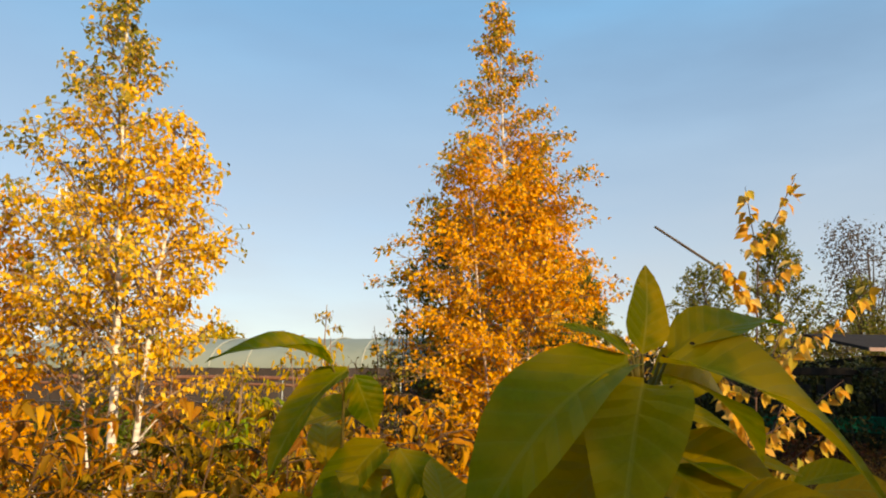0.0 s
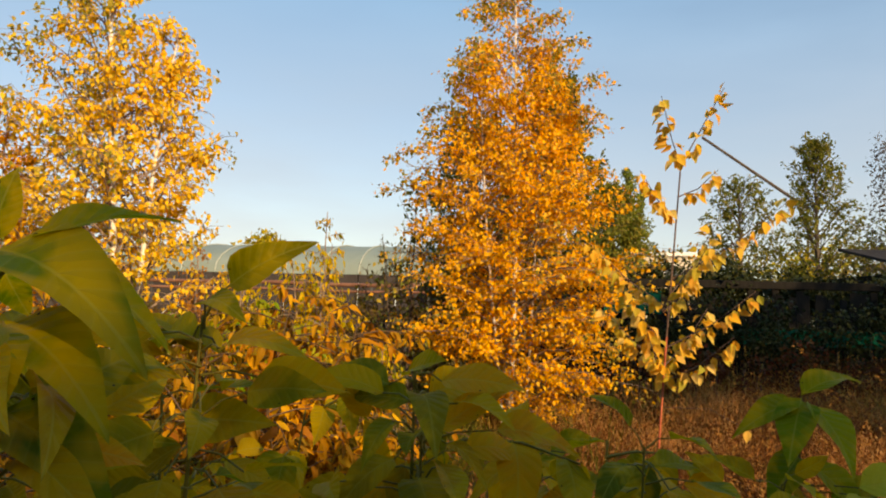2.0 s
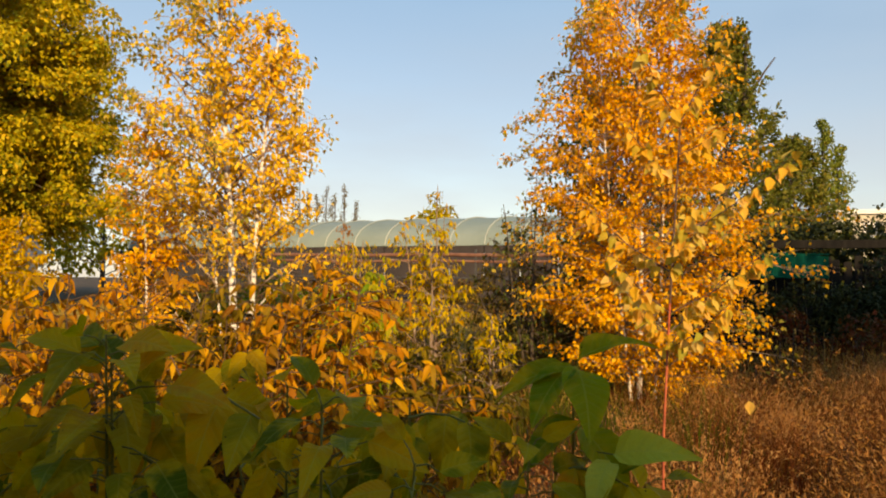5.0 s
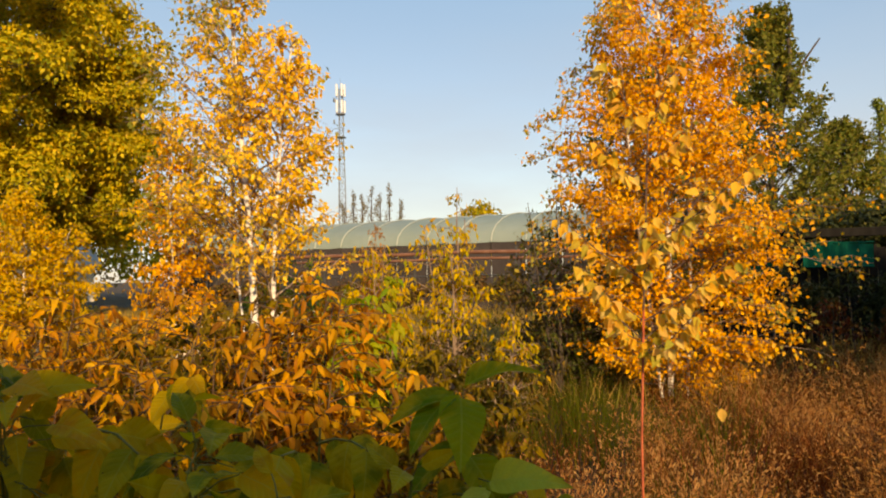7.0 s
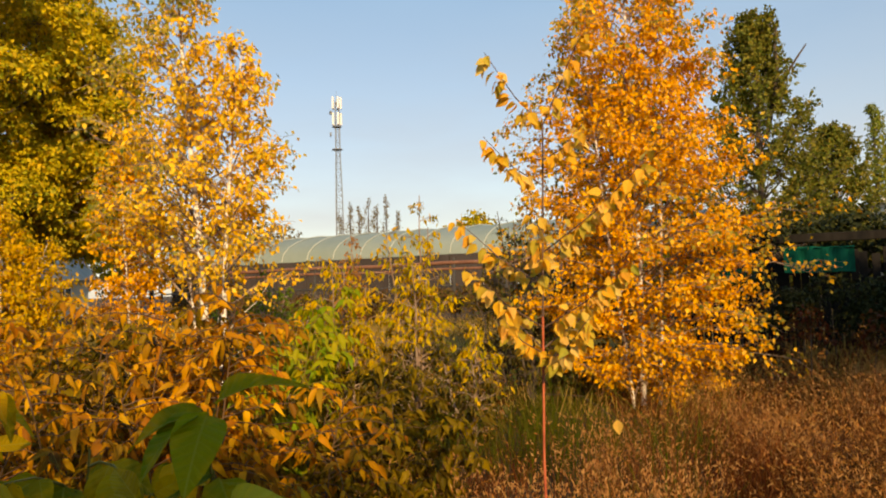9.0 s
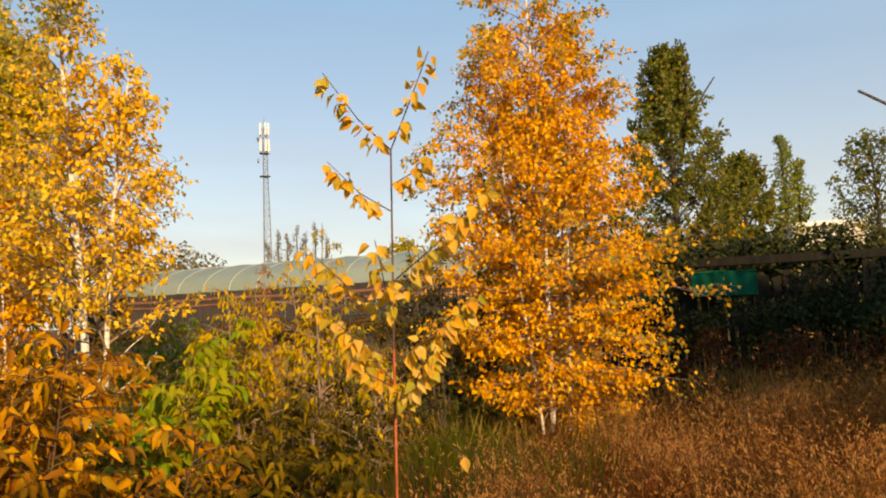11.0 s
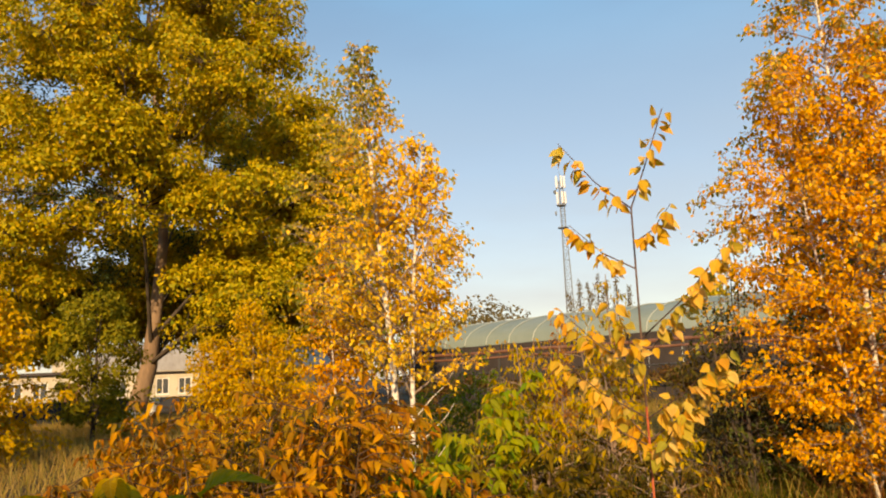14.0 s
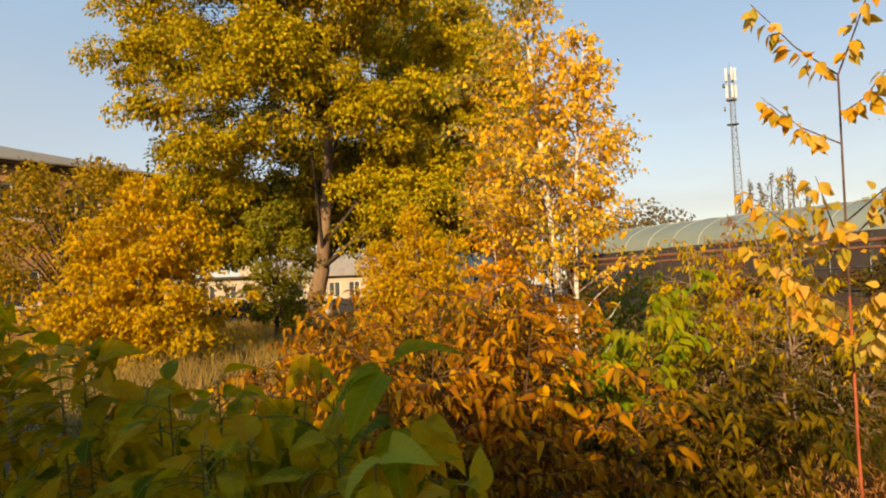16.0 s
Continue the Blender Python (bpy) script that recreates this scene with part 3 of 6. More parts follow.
def sapling(place):
    rng = np.random.default_rng(5)
    t = thing("birch_sapling", place, "slim young birch sapling with red-brown stem and golden leaves", "sapling")
    stem = Tubes()
    line = [np.array(p) for p in ((0, 0, 0), (0.01, -0.01, 0.5), (0.012, -0.03, 0.9), (0.03, -0.07, 1.35), (0.045, -0.10, 1.65), (0.06, -0.13, 1.96), (0.12, -0.145, 2.08), (0.20, -0.175, 2.24))]
    stem.add(line[:4], [0.0052, 0.0049, 0.0044, 0.0038], 8)
    mesh_part("stem", stem.mesh("stem"), STEM_RED, t, "smooth red-brown stem", True)
    leader = Tubes()
    leader.add(line[3:], [0.0038, 0.0033, 0.0028, 0.0022, 0.0014], 8)
    mesh_part("leader", leader.mesh("leader"), TWIG_GREY, t, "grey-brown upper stem", True)
    # root height, tip (x, y, z from the foot), leaves
    limbs = [(1.96, (-0.14, -0.20, 2.15), 10), (1.90, (0.13, -0.02, 1.95), 7), (1.78, (-0.17, -0.10, 1.92), 11), (1.62, (-0.30, 0.04, 1.68), 13), (1.60, (0.33, -0.12, 1.82), 15),
             (1.50, (0.20, 0.16, 1.78), 11), (1.45, (-0.22, -0.16, 1.52), 11), (1.40, (0.27, -0.06, 1.52), 13), (1.36, (0.20, 0.20, 1.46), 11), (1.33, (0.16, -0.16, 1.36), 11),
             (1.30, (-0.20, 0.16, 1.44), 11), (1.28, (0.06, 0.22, 1.33), 9), (1.55, (0.02, -0.26, 1.66), 10), (1.25, (-0.12, -0.12, 1.36), 8)]
    tips = [(along(line, 0.72), np.array(line[-1]), 9)]
    for z, tip, k in limbs:
        z = max(1.18, min(z, tip[2] - 0.75 * math.hypot(tip[0], tip[1])))
        root = np.array([np.interp(z, [p[2] for p in line], [p[0] for p in line]), np.interp(z, [p[2] for p in line], [p[1] for p in line]), z])
        tips.append((root, np.array(tip) + np.array([0.06 * tip[2] / 2, -0.13 * tip[2] / 2, 0.0]), k))
    for n, (root, tip, k) in enumerate(tips):
        mid = (root + tip) / 2 + np.array([0, 0, -0.02 if n else 0])
        q = [root, mid, tip]
        if n:
            tw = Tubes()
            tw.add(q, [0.0026, 0.0019, 0.001], 5)
            mesh_part("twig", tw.mesh("twig"), TWIG_GREY, t)
        d = (tip - root) / np.linalg.norm(tip - root)
        k = int(k * 2.9)
        for i in range(k):
            s = min(1.0, 0.12 + 0.88 * (i // 2 * 2 + rng.uniform(0.2, 2.2)) / k)
            a = along(q, s)
            side = Vector(d).cross(Vector((0, 0, 1))).normalized() * (1 if i % 2 else -1)
            way = Vector(d) * 0.35 + side * rng.uniform(-0.2, 0.9) + Vector(rng.normal(size=3)) * 0.3 + Vector((0, 0, -rng.uniform(0.3, 1.3)))
            top = Vector(rng.normal(size=3)) * 0.5 + Vector((0, -0.8, 0.5))
            m = leaf_pose(Vector(a) + way.normalized() * rng.uniform(0.006, 0.022), way, top, rng.uniform(0.034, 0.056))
            put_leaf((SAP_TIP if s > 0.86 and z > 1.3 and n in (0, 1, 2, 3, 5) else SAP_MAIN)[int(rng.integers(3))], t, m)
    for dx, dz in ((0.26, 0.99),):
        tw = Tubes()
        tw.add([np.array((0.02, -0.05, 1.1)), np.array((dx * 0.6, -0.15, 1.11)), np.array((dx, -0.2, dz + 0.06))], [0.0011, 0.0009, 0.0007], 4)
        mesh_part("twig", tw.mesh("twig"), TWIG_GREY, t)
        put_leaf(SAP_MAIN[1], t, leaf_pose((dx, -0.2, dz + 0.06), (0.1, 0, -1), (0, -1, 0.2), 0.05))
    return t


sapling((1.44, 3.56, 0.0))

# ---------------------------------------------------------------- walnut plants
LEAFLETS = [blade(0.56, 1.0, 0.08 + 0.06 * (k % 3), 0.22 + 0.17 * (k % 5), 8, False, 0.05, k) for k in range(7)]
FINGERS = [blade(0.38, 1.0, 0.10 + 0.05 * (k % 3), 0.30 + 0.20 * (k % 4), 6, False, 0.05, k) for k in range(5)]
CURLED = [blade(0.38, 1.0, 0.16 + 0.10 * (k % 3), 0.30 + 0.24 * (k % 4), 5, False, 0.12, k + 7) for k in range(5)]
FRESH = with_material(LEAFLETS, SHOOT_GREEN)
PALE = with_material(LEAFLETS, leaf_material("walnut_pale_leaf", [(0.60, 0.52, 0.06), (0.52, 0.48, 0.04)], per="object", veins=True, spots=0.03, rough=0.5, through_light=0.45))
GREEN, BROWN, LIME = with_material(LEAFLETS, WALNUT_GREEN), with_material(CURLED, WALNUT_BROWN), with_material(FINGERS, WALNUT_LIME)


def compound_leaf(rng, t, root, way, length, pairs, meshes, size, stalk_mat, droop=0.5, loose=0.1, sunward=0.0):
    """A stalk with paired leaflets and one at its end."""
    root, way = np.array(root, float), np.array(way, float)
    way /= np.linalg.norm(way)
    q = [root + way * length * s + np.array([0, 0, -droop * length * s * s * 0.5]) for s in (0, 0.33, 0.66, 1.0)]
    tb = Tubes()
    tb.add(q, [0.0032, 0.0026, 0.002, 0.0014], 5)
    if GATHER:
        STALKS[0].add(q, [0.0032, 0.0026, 0.002, 0.0014], 4)
    else:
        mesh_part("stalk", tb.mesh("stalk"), stalk_mat, t)
    for i in range(pairs * 2 + 1):
        end = i == pairs * 2
        s = 1.0 if end else 0.30 + 0.62 * (i // 2) / max(1, pairs - 1)
        a = along(q, min(s, 1.0))
        d = Vector(along(q, 1.0) - along(q, 0.6)).normalized()
        side = d.cross(Vector((0, 0, 1)))
        side.normalize()
        sgn = 0 if end else (1 if i % 2 else -1)
        w = d * (0.55 if sgn else 1.0) + side * sgn * rng.uniform(0.4, 1.1) + Vector((0, 0, rng.uniform(-1.1, 0.3))) + Vector(rng.normal(size=3)) * loose
        w.z -= 0.45 * sunward
        top = Vector((rng.normal() * (0.4 + loose) + 0.35 * sunward, rng.normal() * (0.4 + loose) - 0.9 * sunward, 1)) + side * sgn * 0.2
        put_leaf(meshes[int(rng.integers(len(meshes)))], t, leaf_pose(Vector(a), w, top, size * rng.uniform(0.55, 1.2)))


def walnut(place, height, spread, fans, label, meshes, stem_mat, size, seed, group, low=0.35, pairs=3, lean=(0, 0), stems=3, joined=None, loose=0.12, sunward=0.0):
    rng = np.random.default_rng(seed)
    t = thing("walnut_shrub", place, label, "shrub", group)
    lines = []
    for k in range(stems):
        a = 6.28 * k / stems + rng.uniform(0, 1)
        r = spread * 0.6
        tb = Tubes()
        line = [np.array([math.cos(a) * r * s + lean[0] * s, math.sin(a) * r * s + lean[1] * s, height * (0.95 - 0.1 * k) * s]) + rng.normal(size=3) * 0.012 for s in np.linspace(0, 1, 6)]
        tb.add(line, [0.0052, 0.0048, 0.0042, 0.0036, 0.003, 0.002], 6)
        mesh_part("stem", tb.mesh("stem"), stem_mat, t, "", True)
        lines.append(line)
    if joined:
        GATHER.append([])
        STALKS.append(Tubes())
    for i in range(fans):
        line = lines[i % stems]
        f = low + (1 - low) * ((i + 0.5) / fans) ** 0.8
        p = along(line, f)
        az = i * 2.399 + rng.uniform(-0.4, 0.4)
        el = rng.uniform(-0.1, 0.5) + 0.35 * f
        d = (math.cos(az) * math.cos(el), math.sin(az) * math.cos(el), math.sin(el))
        compound_leaf(rng, t, p, d, spread * rng.uniform(0.5, 0.85), pairs, meshes, size, stem_mat, droop=rng.uniform(0.4, 1.1), loose=loose, sunward=sunward)
    if joined:
        got, v, f, at = GATHER.pop(), [], [], 0
        for me, m in got:
            co = np.empty(len(me.vertices) * 3)
            me.vertices.foreach_get("co", co)
            mm = np.array(m)
            v.append(co.reshape(-1, 3) @ mm[:3, :3].T + mm[:3, 3])
            f.append(np.array([p.vertices[:] for p in me.polygons]) + at)
            at += len(me.vertices)
        crown = mesh_part("leafage", fast_mesh("leafage", np.concatenate(v), np.concatenate(f)), joined, t, "", True)
        crown["kind"] = "stuff"
        mesh_part("stalkwork", STALKS.pop().mesh("stalkwork"), stem_mat, t)["kind"] = "stuff"
    return t


GREEN_LABEL = "walnut shrub with large drooping green and yellowing leaves"
BROWN_LABEL = "walnut shrub with withered brown and orange leaves"
LIME_LABEL = "small walnut shrub with lime green and yellow leaves"
front = "walnut shrubs in front"
for k, (x, y, h, sp) in enumerate(((-0.20, 1.98, 1.12, 0.30), (0.02, 1.95, 1.22, 0.28), (0.46, 1.84, 1.33, 0.30), (0.80, 2.02, 1.27, 0.30), (1.06, 1.98, 1.22, 0.26), (1.30, 2.12, 1.08, 0.22), (-0.62, 2.28, 1.02, 0.34),
                                   (0.22, 2.30, 1.26, 0.32), (0.68, 2.42, 1.08, 0.30), (-0.25, 2.55, 1.04, 0.30), (-0.95, 2.05, 0.95, 0.30), (0.98, 2.48, 0.92, 0.26))):
    walnut((x, y, 0), h, sp, 41, GREEN_LABEL, GREEN, STEM_GREEN, 0.102, 20 + k, front, low=0.22, sunward=1.0)

# two tall shoots close by, leaf by leaf: foot of the blade, tip, breadth against length, upper side, how far it droops
SHOOTS = [((0.33, 1.42, 0), (0.325, 1.36, 1.445), [
    ((0.326, 1.36, 1.447), (0.334, 1.372, 1.498), 0.42, (0.25, -1, 0.1), 0),
    ((0.32, 1.36, 1.446), (0.282, 1.362, 1.462), 0.34, (0, -0.5, 1), 0),
    ((0.345, 1.37, 1.446), (0.432, 1.40, 1.468), 0.32, (0, -0.5, 1), 1),
    ((0.316, 1.355, 1.442), (0.225, 1.33, 1.345), 0.42, (-0.6, -0.6, 0.7), 2),
    ((0.334, 1.355, 1.442), (0.436, 1.335, 1.375), 0.42, (0.5, -0.6, 0.8), 2),
    ((0.318, 1.37, 1.44), (0.245, 1.40, 1.37), 0.42, (-0.5, -0.5, 0.8), 3),
    ((0.336, 1.375, 1.436), (0.418, 1.42, 1.385), 0.40, (0.4, -0.5, 0.9), 2),
    ((0.321, 1.345, 1.43), (0.288, 1.295, 1.35), 0.42, (-0.3, -0.9, 0.5), 2),
    ((0.32, 1.37, 1.392), (0.232, 1.34, 1.305), 0.42, (-0.6, -0.6, 0.7), 2),
    ((0.336, 1.37, 1.392), (0.414, 1.345, 1.332), 0.44, (0.5, -0.6, 0.8), 2),
    ((0.33, 1.355, 1.388), (0.366, 1.292, 1.322), 0.46, (0.4, -0.9, 0.4), 1),
    ((0.322, 1.38, 1.38), (0.27, 1.43, 1.32), 0.42, (-0.4, -0.4, 0.8), 2),
    ((0.322, 1.37, 1.335), (0.24, 1.36, 1.25), 0.42, (-0.6, -0.6, 0.7), 2),
    ((0.336, 1.37, 1.335), (0.412, 1.37, 1.265), 0.42, (0.5, -0.6, 0.8), 2),
    ((0.328, 1.36, 1.33), (0.325, 1.30, 1.24), 0.45, (0, -0.9, 0.4), 2),
]), ((0.17, 1.74, 0), (0.14, 1.68, 1.45), [
    ((0.125, 1.677, 1.456), (0.026, 1.646, 1.459), 0.42, (0, -0.35, 1), 2),
    ((0.141, 1.68, 1.452), (0.079, 1.643, 1.357), 0.37, (-0.75, -0.7, 0.25), 1),
    ((0.147, 1.682, 1.447), (0.168, 1.706, 1.395), 0.50, (0.2, -1, 0.1), 0),
    ((0.179, 1.677, 1.383), (0.12, 1.645, 1.292), 0.47, (-0.7, -0.7, 0.3), 1),
    ((0.193, 1.679, 1.377), (0.234, 1.664, 1.294), 0.53, (0.6, -0.8, 0.2), 0),
    ((0.148, 1.702, 1.412), (0.065, 1.744, 1.376), 0.39, (-0.1, -0.6, 0.8), 1),
    ((0.171, 1.706, 1.317), (0.137, 1.7, 1.246), 0.63, (-0.3, -0.8, 0.5), 1),
    ((0.18, 1.708, 1.317), (0.237, 1.755, 1.23), 0.44, (0.3, -0.8, 0.5), 1),
]), ((1.26, 2.12, 0), (1.22, 2.04, 1.29), [
    ((1.225, 2.05, 1.295), (1.335, 2.09, 1.315), 0.36, (0, -0.5, 1), 2),
    ((1.215, 2.03, 1.29), (1.165, 1.97, 1.205), 0.50, (-0.5, -0.8, 0.3), 1),
    ((1.225, 2.03, 1.285), (1.245, 1.95, 1.195), 0.55, (0.4, -0.9, 0.3), 1),
    ((1.21, 2.04, 1.28), (1.11, 2.02, 1.235), 0.40, (-0.2, -0.6, 0.8), 2),
    ((1.265, 2.04, 1.125), (1.37, 2.04, 1.16), 0.42, (0, -0.7, 0.8), 2),
    ((1.22, 2.05, 1.20), (1.15, 2.0, 1.13), 0.50, (-0.4, -0.7, 0.6), 1),
    ((1.23, 2.05, 1.19), (1.30, 2.0, 1.10), 0.48, (0.4, -0.7, 0.6), 1),
    ((1.28, 1.99, 1.165), (1.39, 1.985, 1.168), 0.46, (0, -0.8, 0.7), 12),
    ((1.275, 1.985, 1.155), (1.25, 1.93, 1.09), 0.46, (-0.2, -0.8, 0.6), 12),
])]
for foot, head, leaves_here in SHOOTS:
    t = thing("walnut_shoot", foot, "tall green walnut shoot with broad arching spotted leaves", "shrub", front)
    tb = Tubes()
    e = np.array(head, float) - np.array(foot, float)
    tb.add([e * s + np.array([0.008 * math.sin(s * 6), 0, 0]) for s in np.linspace(0, 1, 7)], [0.0042, 0.0039, 0.0036, 0.0032, 0.0028, 0.0024, 0.0015], 7)
    mesh_part("stem", tb.mesh("stem"), STEM_GREEN, t, "", True)
    for a, b, br, up, k in leaves_here:
        a, b = Vector(a) - Vector(foot), Vector(b) - Vector(foot)
        y = (b - a).normalized()
        n = Vector(up) - y * Vector(up).dot(y)
        n.normalize()
        droop = 0.22 + 0.17 * (k % 10 % 5)
        size = (b - a).length * 1.1
        put_leaf(PALE[k - 10] if k >= 10 else FRESH[k], t, leaf_pose(a, (b - a) + n * droop * size, n, size) @ Matrix.Diagonal(((1.25 if foot[1] < 2 else 1.05) * br / 0.56, 1, 1, 1)))
        tb = Tubes()
        s = min(0.985, max(0.05, a.z / e[2]))
        tb.add([tuple(e * s * 0.99), tuple((Vector(e * s * 0.99) + a) / 2 + Vector((0, 0, 0.002))), tuple(a)], [0.0014, 0.0012, 0.001], 5)
        mesh_part("stalk", tb.mesh("stalk"), STEM_GREEN, t)


def leafy_shoot(head, leaves, length, spread, seed, label):
    """One stem whose upper part carries many broad arching blades."""
    rng = np.random.default_rng(seed)
    foot = Vector((head[0] + rng.uniform(-0.05, 0.05), head[1] + 0.08, 0))
    t = thing("walnut_shoot", foot, label, "shrub", front)
    e = np.array(head, float) - np.array(foot, float)
    tb = Tubes()
    line = [e * s + np.array([0.008 * math.sin(s * 6), 0, 0]) for s in np.linspace(0, 1, 7)]
    tb.add(line, [0.0042, 0.0039, 0.0036, 0.0032, 0.0028, 0.0024, 0.0015], 7)
    mesh_part("stem", tb.mesh("stem"), STEM_GREEN, t, "", True)
    leaves = int(leaves * 1.3)
    for i in range(leaves):
        f = (i + 0.5) / leaves
        p = np.array(e) * (1 - 0.46 * f ** 1.2)
        az = i * 2.399 + rng.uniform(-0.35, 0.35)
        out = Vector((math.cos(az), math.sin(az), 0))
        reach = spread * (0.18 + 0.82 * f ** 0.6) * rng.uniform(0.35, 1.0)
        a = Vector(p) + out * reach + Vector((0, 0, rng.uniform(-0.03, 0.035)))
        way = out * rng.uniform(0.4, 0.9) + Vector((0.1, -0.25, 0.35 - 1.25 * min(1.0, f * 1.6) * rng.uniform(0.4, 1.2))) + Vector(rng.normal(size=3)) * 0.15
        top = Vector((0.3, -0.8, 0.9)) + out * rng.uniform(0.0, 0.8) + Vector(rng.normal(size=3)) * 0.3
        put_leaf(GREEN[int(rng.integers(7))], t, leaf_pose(a, way, top, length * rng.uniform(0.6, 1.05)) @ Matrix.Diagonal((rng.uniform(0.75, 1.05), 1, 1, 1)))
        tb = Tubes()
        tb.add([tuple(p), tuple((Vector(p) + a) / 2 + Vector((0, 0, 0.006))), tuple(a)], [0.0014, 0.0012, 0.001], 5)
        mesh_part("stalk", tb.mesh("stalk"), STEM_GREEN, t)


SHOOT_LABEL = "walnut shoot with many broad arching green leaves"
for k, (head, n, length, spread) in enumerate((((0.335, 1.36, 1.37), 36, 0.095, 0.14), ((0.14, 1.71, 1.38), 26, 0.11, 0.13), ((0.40, 1.60, 1.40), 48, 0.10, 0.15), ((0.26, 1.60, 1.33), 40, 0.10, 0.17), ((0.62, 1.74, 1.30), 40, 0.10, 0.17), ((0.78, 1.95, 1.25), 36, 0.10, 0.16), ((0.61, 1.74, 1.34), 34, 0.11, 0.20), ((0.30, 1.78, 1.30), 30, 0.11, 0.20),
                                                ((0.90, 1.80, 1.25), 34, 0.10, 0.16), ((1.16, 1.98, 1.17), 34, 0.10, 0.14), ((1.03, 1.80, 1.18), 34, 0.09, 0.15), ((1.33, 2.08, 1.10), 30, 0.09, 0.14))):
    leafy_shoot(head, n, length, spread, 140 + k, SHOOT_LABEL)

back = "withered walnut shrubs"
for k, (x, y, h, sp) in enumerate(((-0.60, 3.55, 1.50, 0.42), (0.00, 3.20, 1.38, 0.38), (-1.35, 4.2, 1.30, 0.45), (0.42, 3.70, 0.95, 0.38), (-0.85, 4.9, 1.15, 0.42), (-0.15, 3.85, 1.42, 0.40), (-1.05, 3.3, 1.30, 0.40), (-1.75, 3.7, 1.15, 0.45), (-2.1, 4.9, 1.05, 0.45), (-0.45, 3.0, 1.10, 0.36), (-1.5, 5.5, 1.05, 0.40), (0.32, 3.25, 0.62, 0.30), (0.22, 3.32, 1.34, 0.34))):
    walnut((x, y, 0), min(h * 1.12, 1.50), sp, 36 if k in (0, 1) else 140, BROWN_LABEL, BROWN, STEM_BROWN, 0.066, 40 + k, back, low=0.12, pairs=4, joined=None if k in (0, 1) else BROWN_JOINED, loose=0.3, sunward=0.5)
for k, (x, y, h, sp) in enumerate(((-0.48, 3.75, 1.44, 0.40), (0.08, 3.45, 1.38, 0.36), (-0.9, 3.9, 1.36, 0.42))):
    walnut((x, y, 0), h, sp, 130, "walnut shrub with withered olive-brown leaves", BROWN, STEM_BROWN, 0.066, 70 + k, back, low=0.1, pairs=4, joined=(OLIVE_JOINED, BROWN_JOINED)[k % 2], loose=0.3)
for k, (x, y, h, sp) in enumerate(((-0.46, 5.12, 1.30, 0.40), (-0.72, 4.85, 1.00, 0.34), (-0.95, 6.75, 1.55, 0.30), (-0.50, 4.55, 0.85, 0.34))):
    walnut((x, y, 0), h, sp, 46, LIME_LABEL, LIME, STEM_GREEN, 0.112, 60 + k, back, low=0.2, pairs=4, joined=None if k == 0 else LIME_JOINED, sunward=0.7)
# leafage behind the lime shrubs, coloured dark olive for the dim shade there
for k, (x, y, h, sp) in enumerate(((0.15, 5.0, 0.80, 0.38), (0.40, 5.6, 0.62, 0.38), (0.0, 6.1, 0.85, 0.38), (-0.12, 4.75, 0.98, 0.36), (-0.10, 5.5, 1.0, 0.36))):
    walnut((x, y, 0), h, sp, 60, BROWN_LABEL, BROWN, STEM_BROWN, 0.10, 80 + k, back, low=0.1, pairs=4, joined=OLIVE_JOINED, loose=0.3)


# ---------------------------------------------------------------- shrubs further off
def shrub(name, place, height, spread, stems, label, category, mat, size, seed, leaves=7, count=16, subs=5, shape=LANCE_V, bark=TWIG_BIRCH, group="", hang=0.8, low=0.1, under=0.0):
    rng = np.random.default_rng(seed)
    t = thing(name, place, label, category, group)
    limbs = Tubes()
    P, D, S = [], [], []
    for k in range(stems):
        a = 6.28 * k / stems + rng.uniform(-0.4, 0.4)
        h = height * rng.uniform(0.65, 1.0) if k else height
        r = spread * rng.uniform(0.15, 0.6) if k else 0.05
        line = [np.array([math.cos(a) * r * s ** 0.8, math.sin(a) * r * s ** 0.8, h * s]) + rng.normal(size=3) * 0.015 for s in np.linspace(0, 1, 8)]
        limbs.add(line, [0.018 * (1 - 0.9 * s) + 0.002 for s in np.linspace(0, 1, 8)], 5)
        p, d, s = branching(rng, line, lambda f, az: spread * np.interp(f, [0, 0.3, 0.75, 1], [0.55, 0.7, 0.35, 0.08]), count, low, 0.6, 0.2, subs, leaves, sub_len=0.5, limb_r=0.008, limbs=limbs, leaf_size=size, hang=hang, spray=0.025)
        P.append(p), D.append(d), S.append(s)
    mesh_part("branchwork", limbs.mesh("branchwork"), bark, t)
    P, D, S = np.concatenate(P), np.concatenate(D), np.concatenate(S)
    # below this height the shrub's own shade is painted as dark olive leaves
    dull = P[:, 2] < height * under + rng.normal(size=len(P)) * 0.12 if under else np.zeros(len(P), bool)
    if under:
        mesh_part("lower_leaves", leaf_cloud("lower_leaves", P[dull], D[dull], S[dull], rng, shape), LEAF_OLIVE, t, "lower leaves coloured dark olive for the shade under the shrub")
    mesh_part("crown", leaf_cloud("crown", P[~dull], D[~dull], S[~dull], rng, shape), mat, t)
    return t


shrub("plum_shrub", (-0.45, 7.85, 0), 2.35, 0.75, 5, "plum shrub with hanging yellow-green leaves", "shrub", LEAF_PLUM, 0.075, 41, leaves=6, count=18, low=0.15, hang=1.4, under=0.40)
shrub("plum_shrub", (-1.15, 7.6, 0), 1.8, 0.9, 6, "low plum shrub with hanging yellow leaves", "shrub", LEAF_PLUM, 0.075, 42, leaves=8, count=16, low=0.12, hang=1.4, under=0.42)
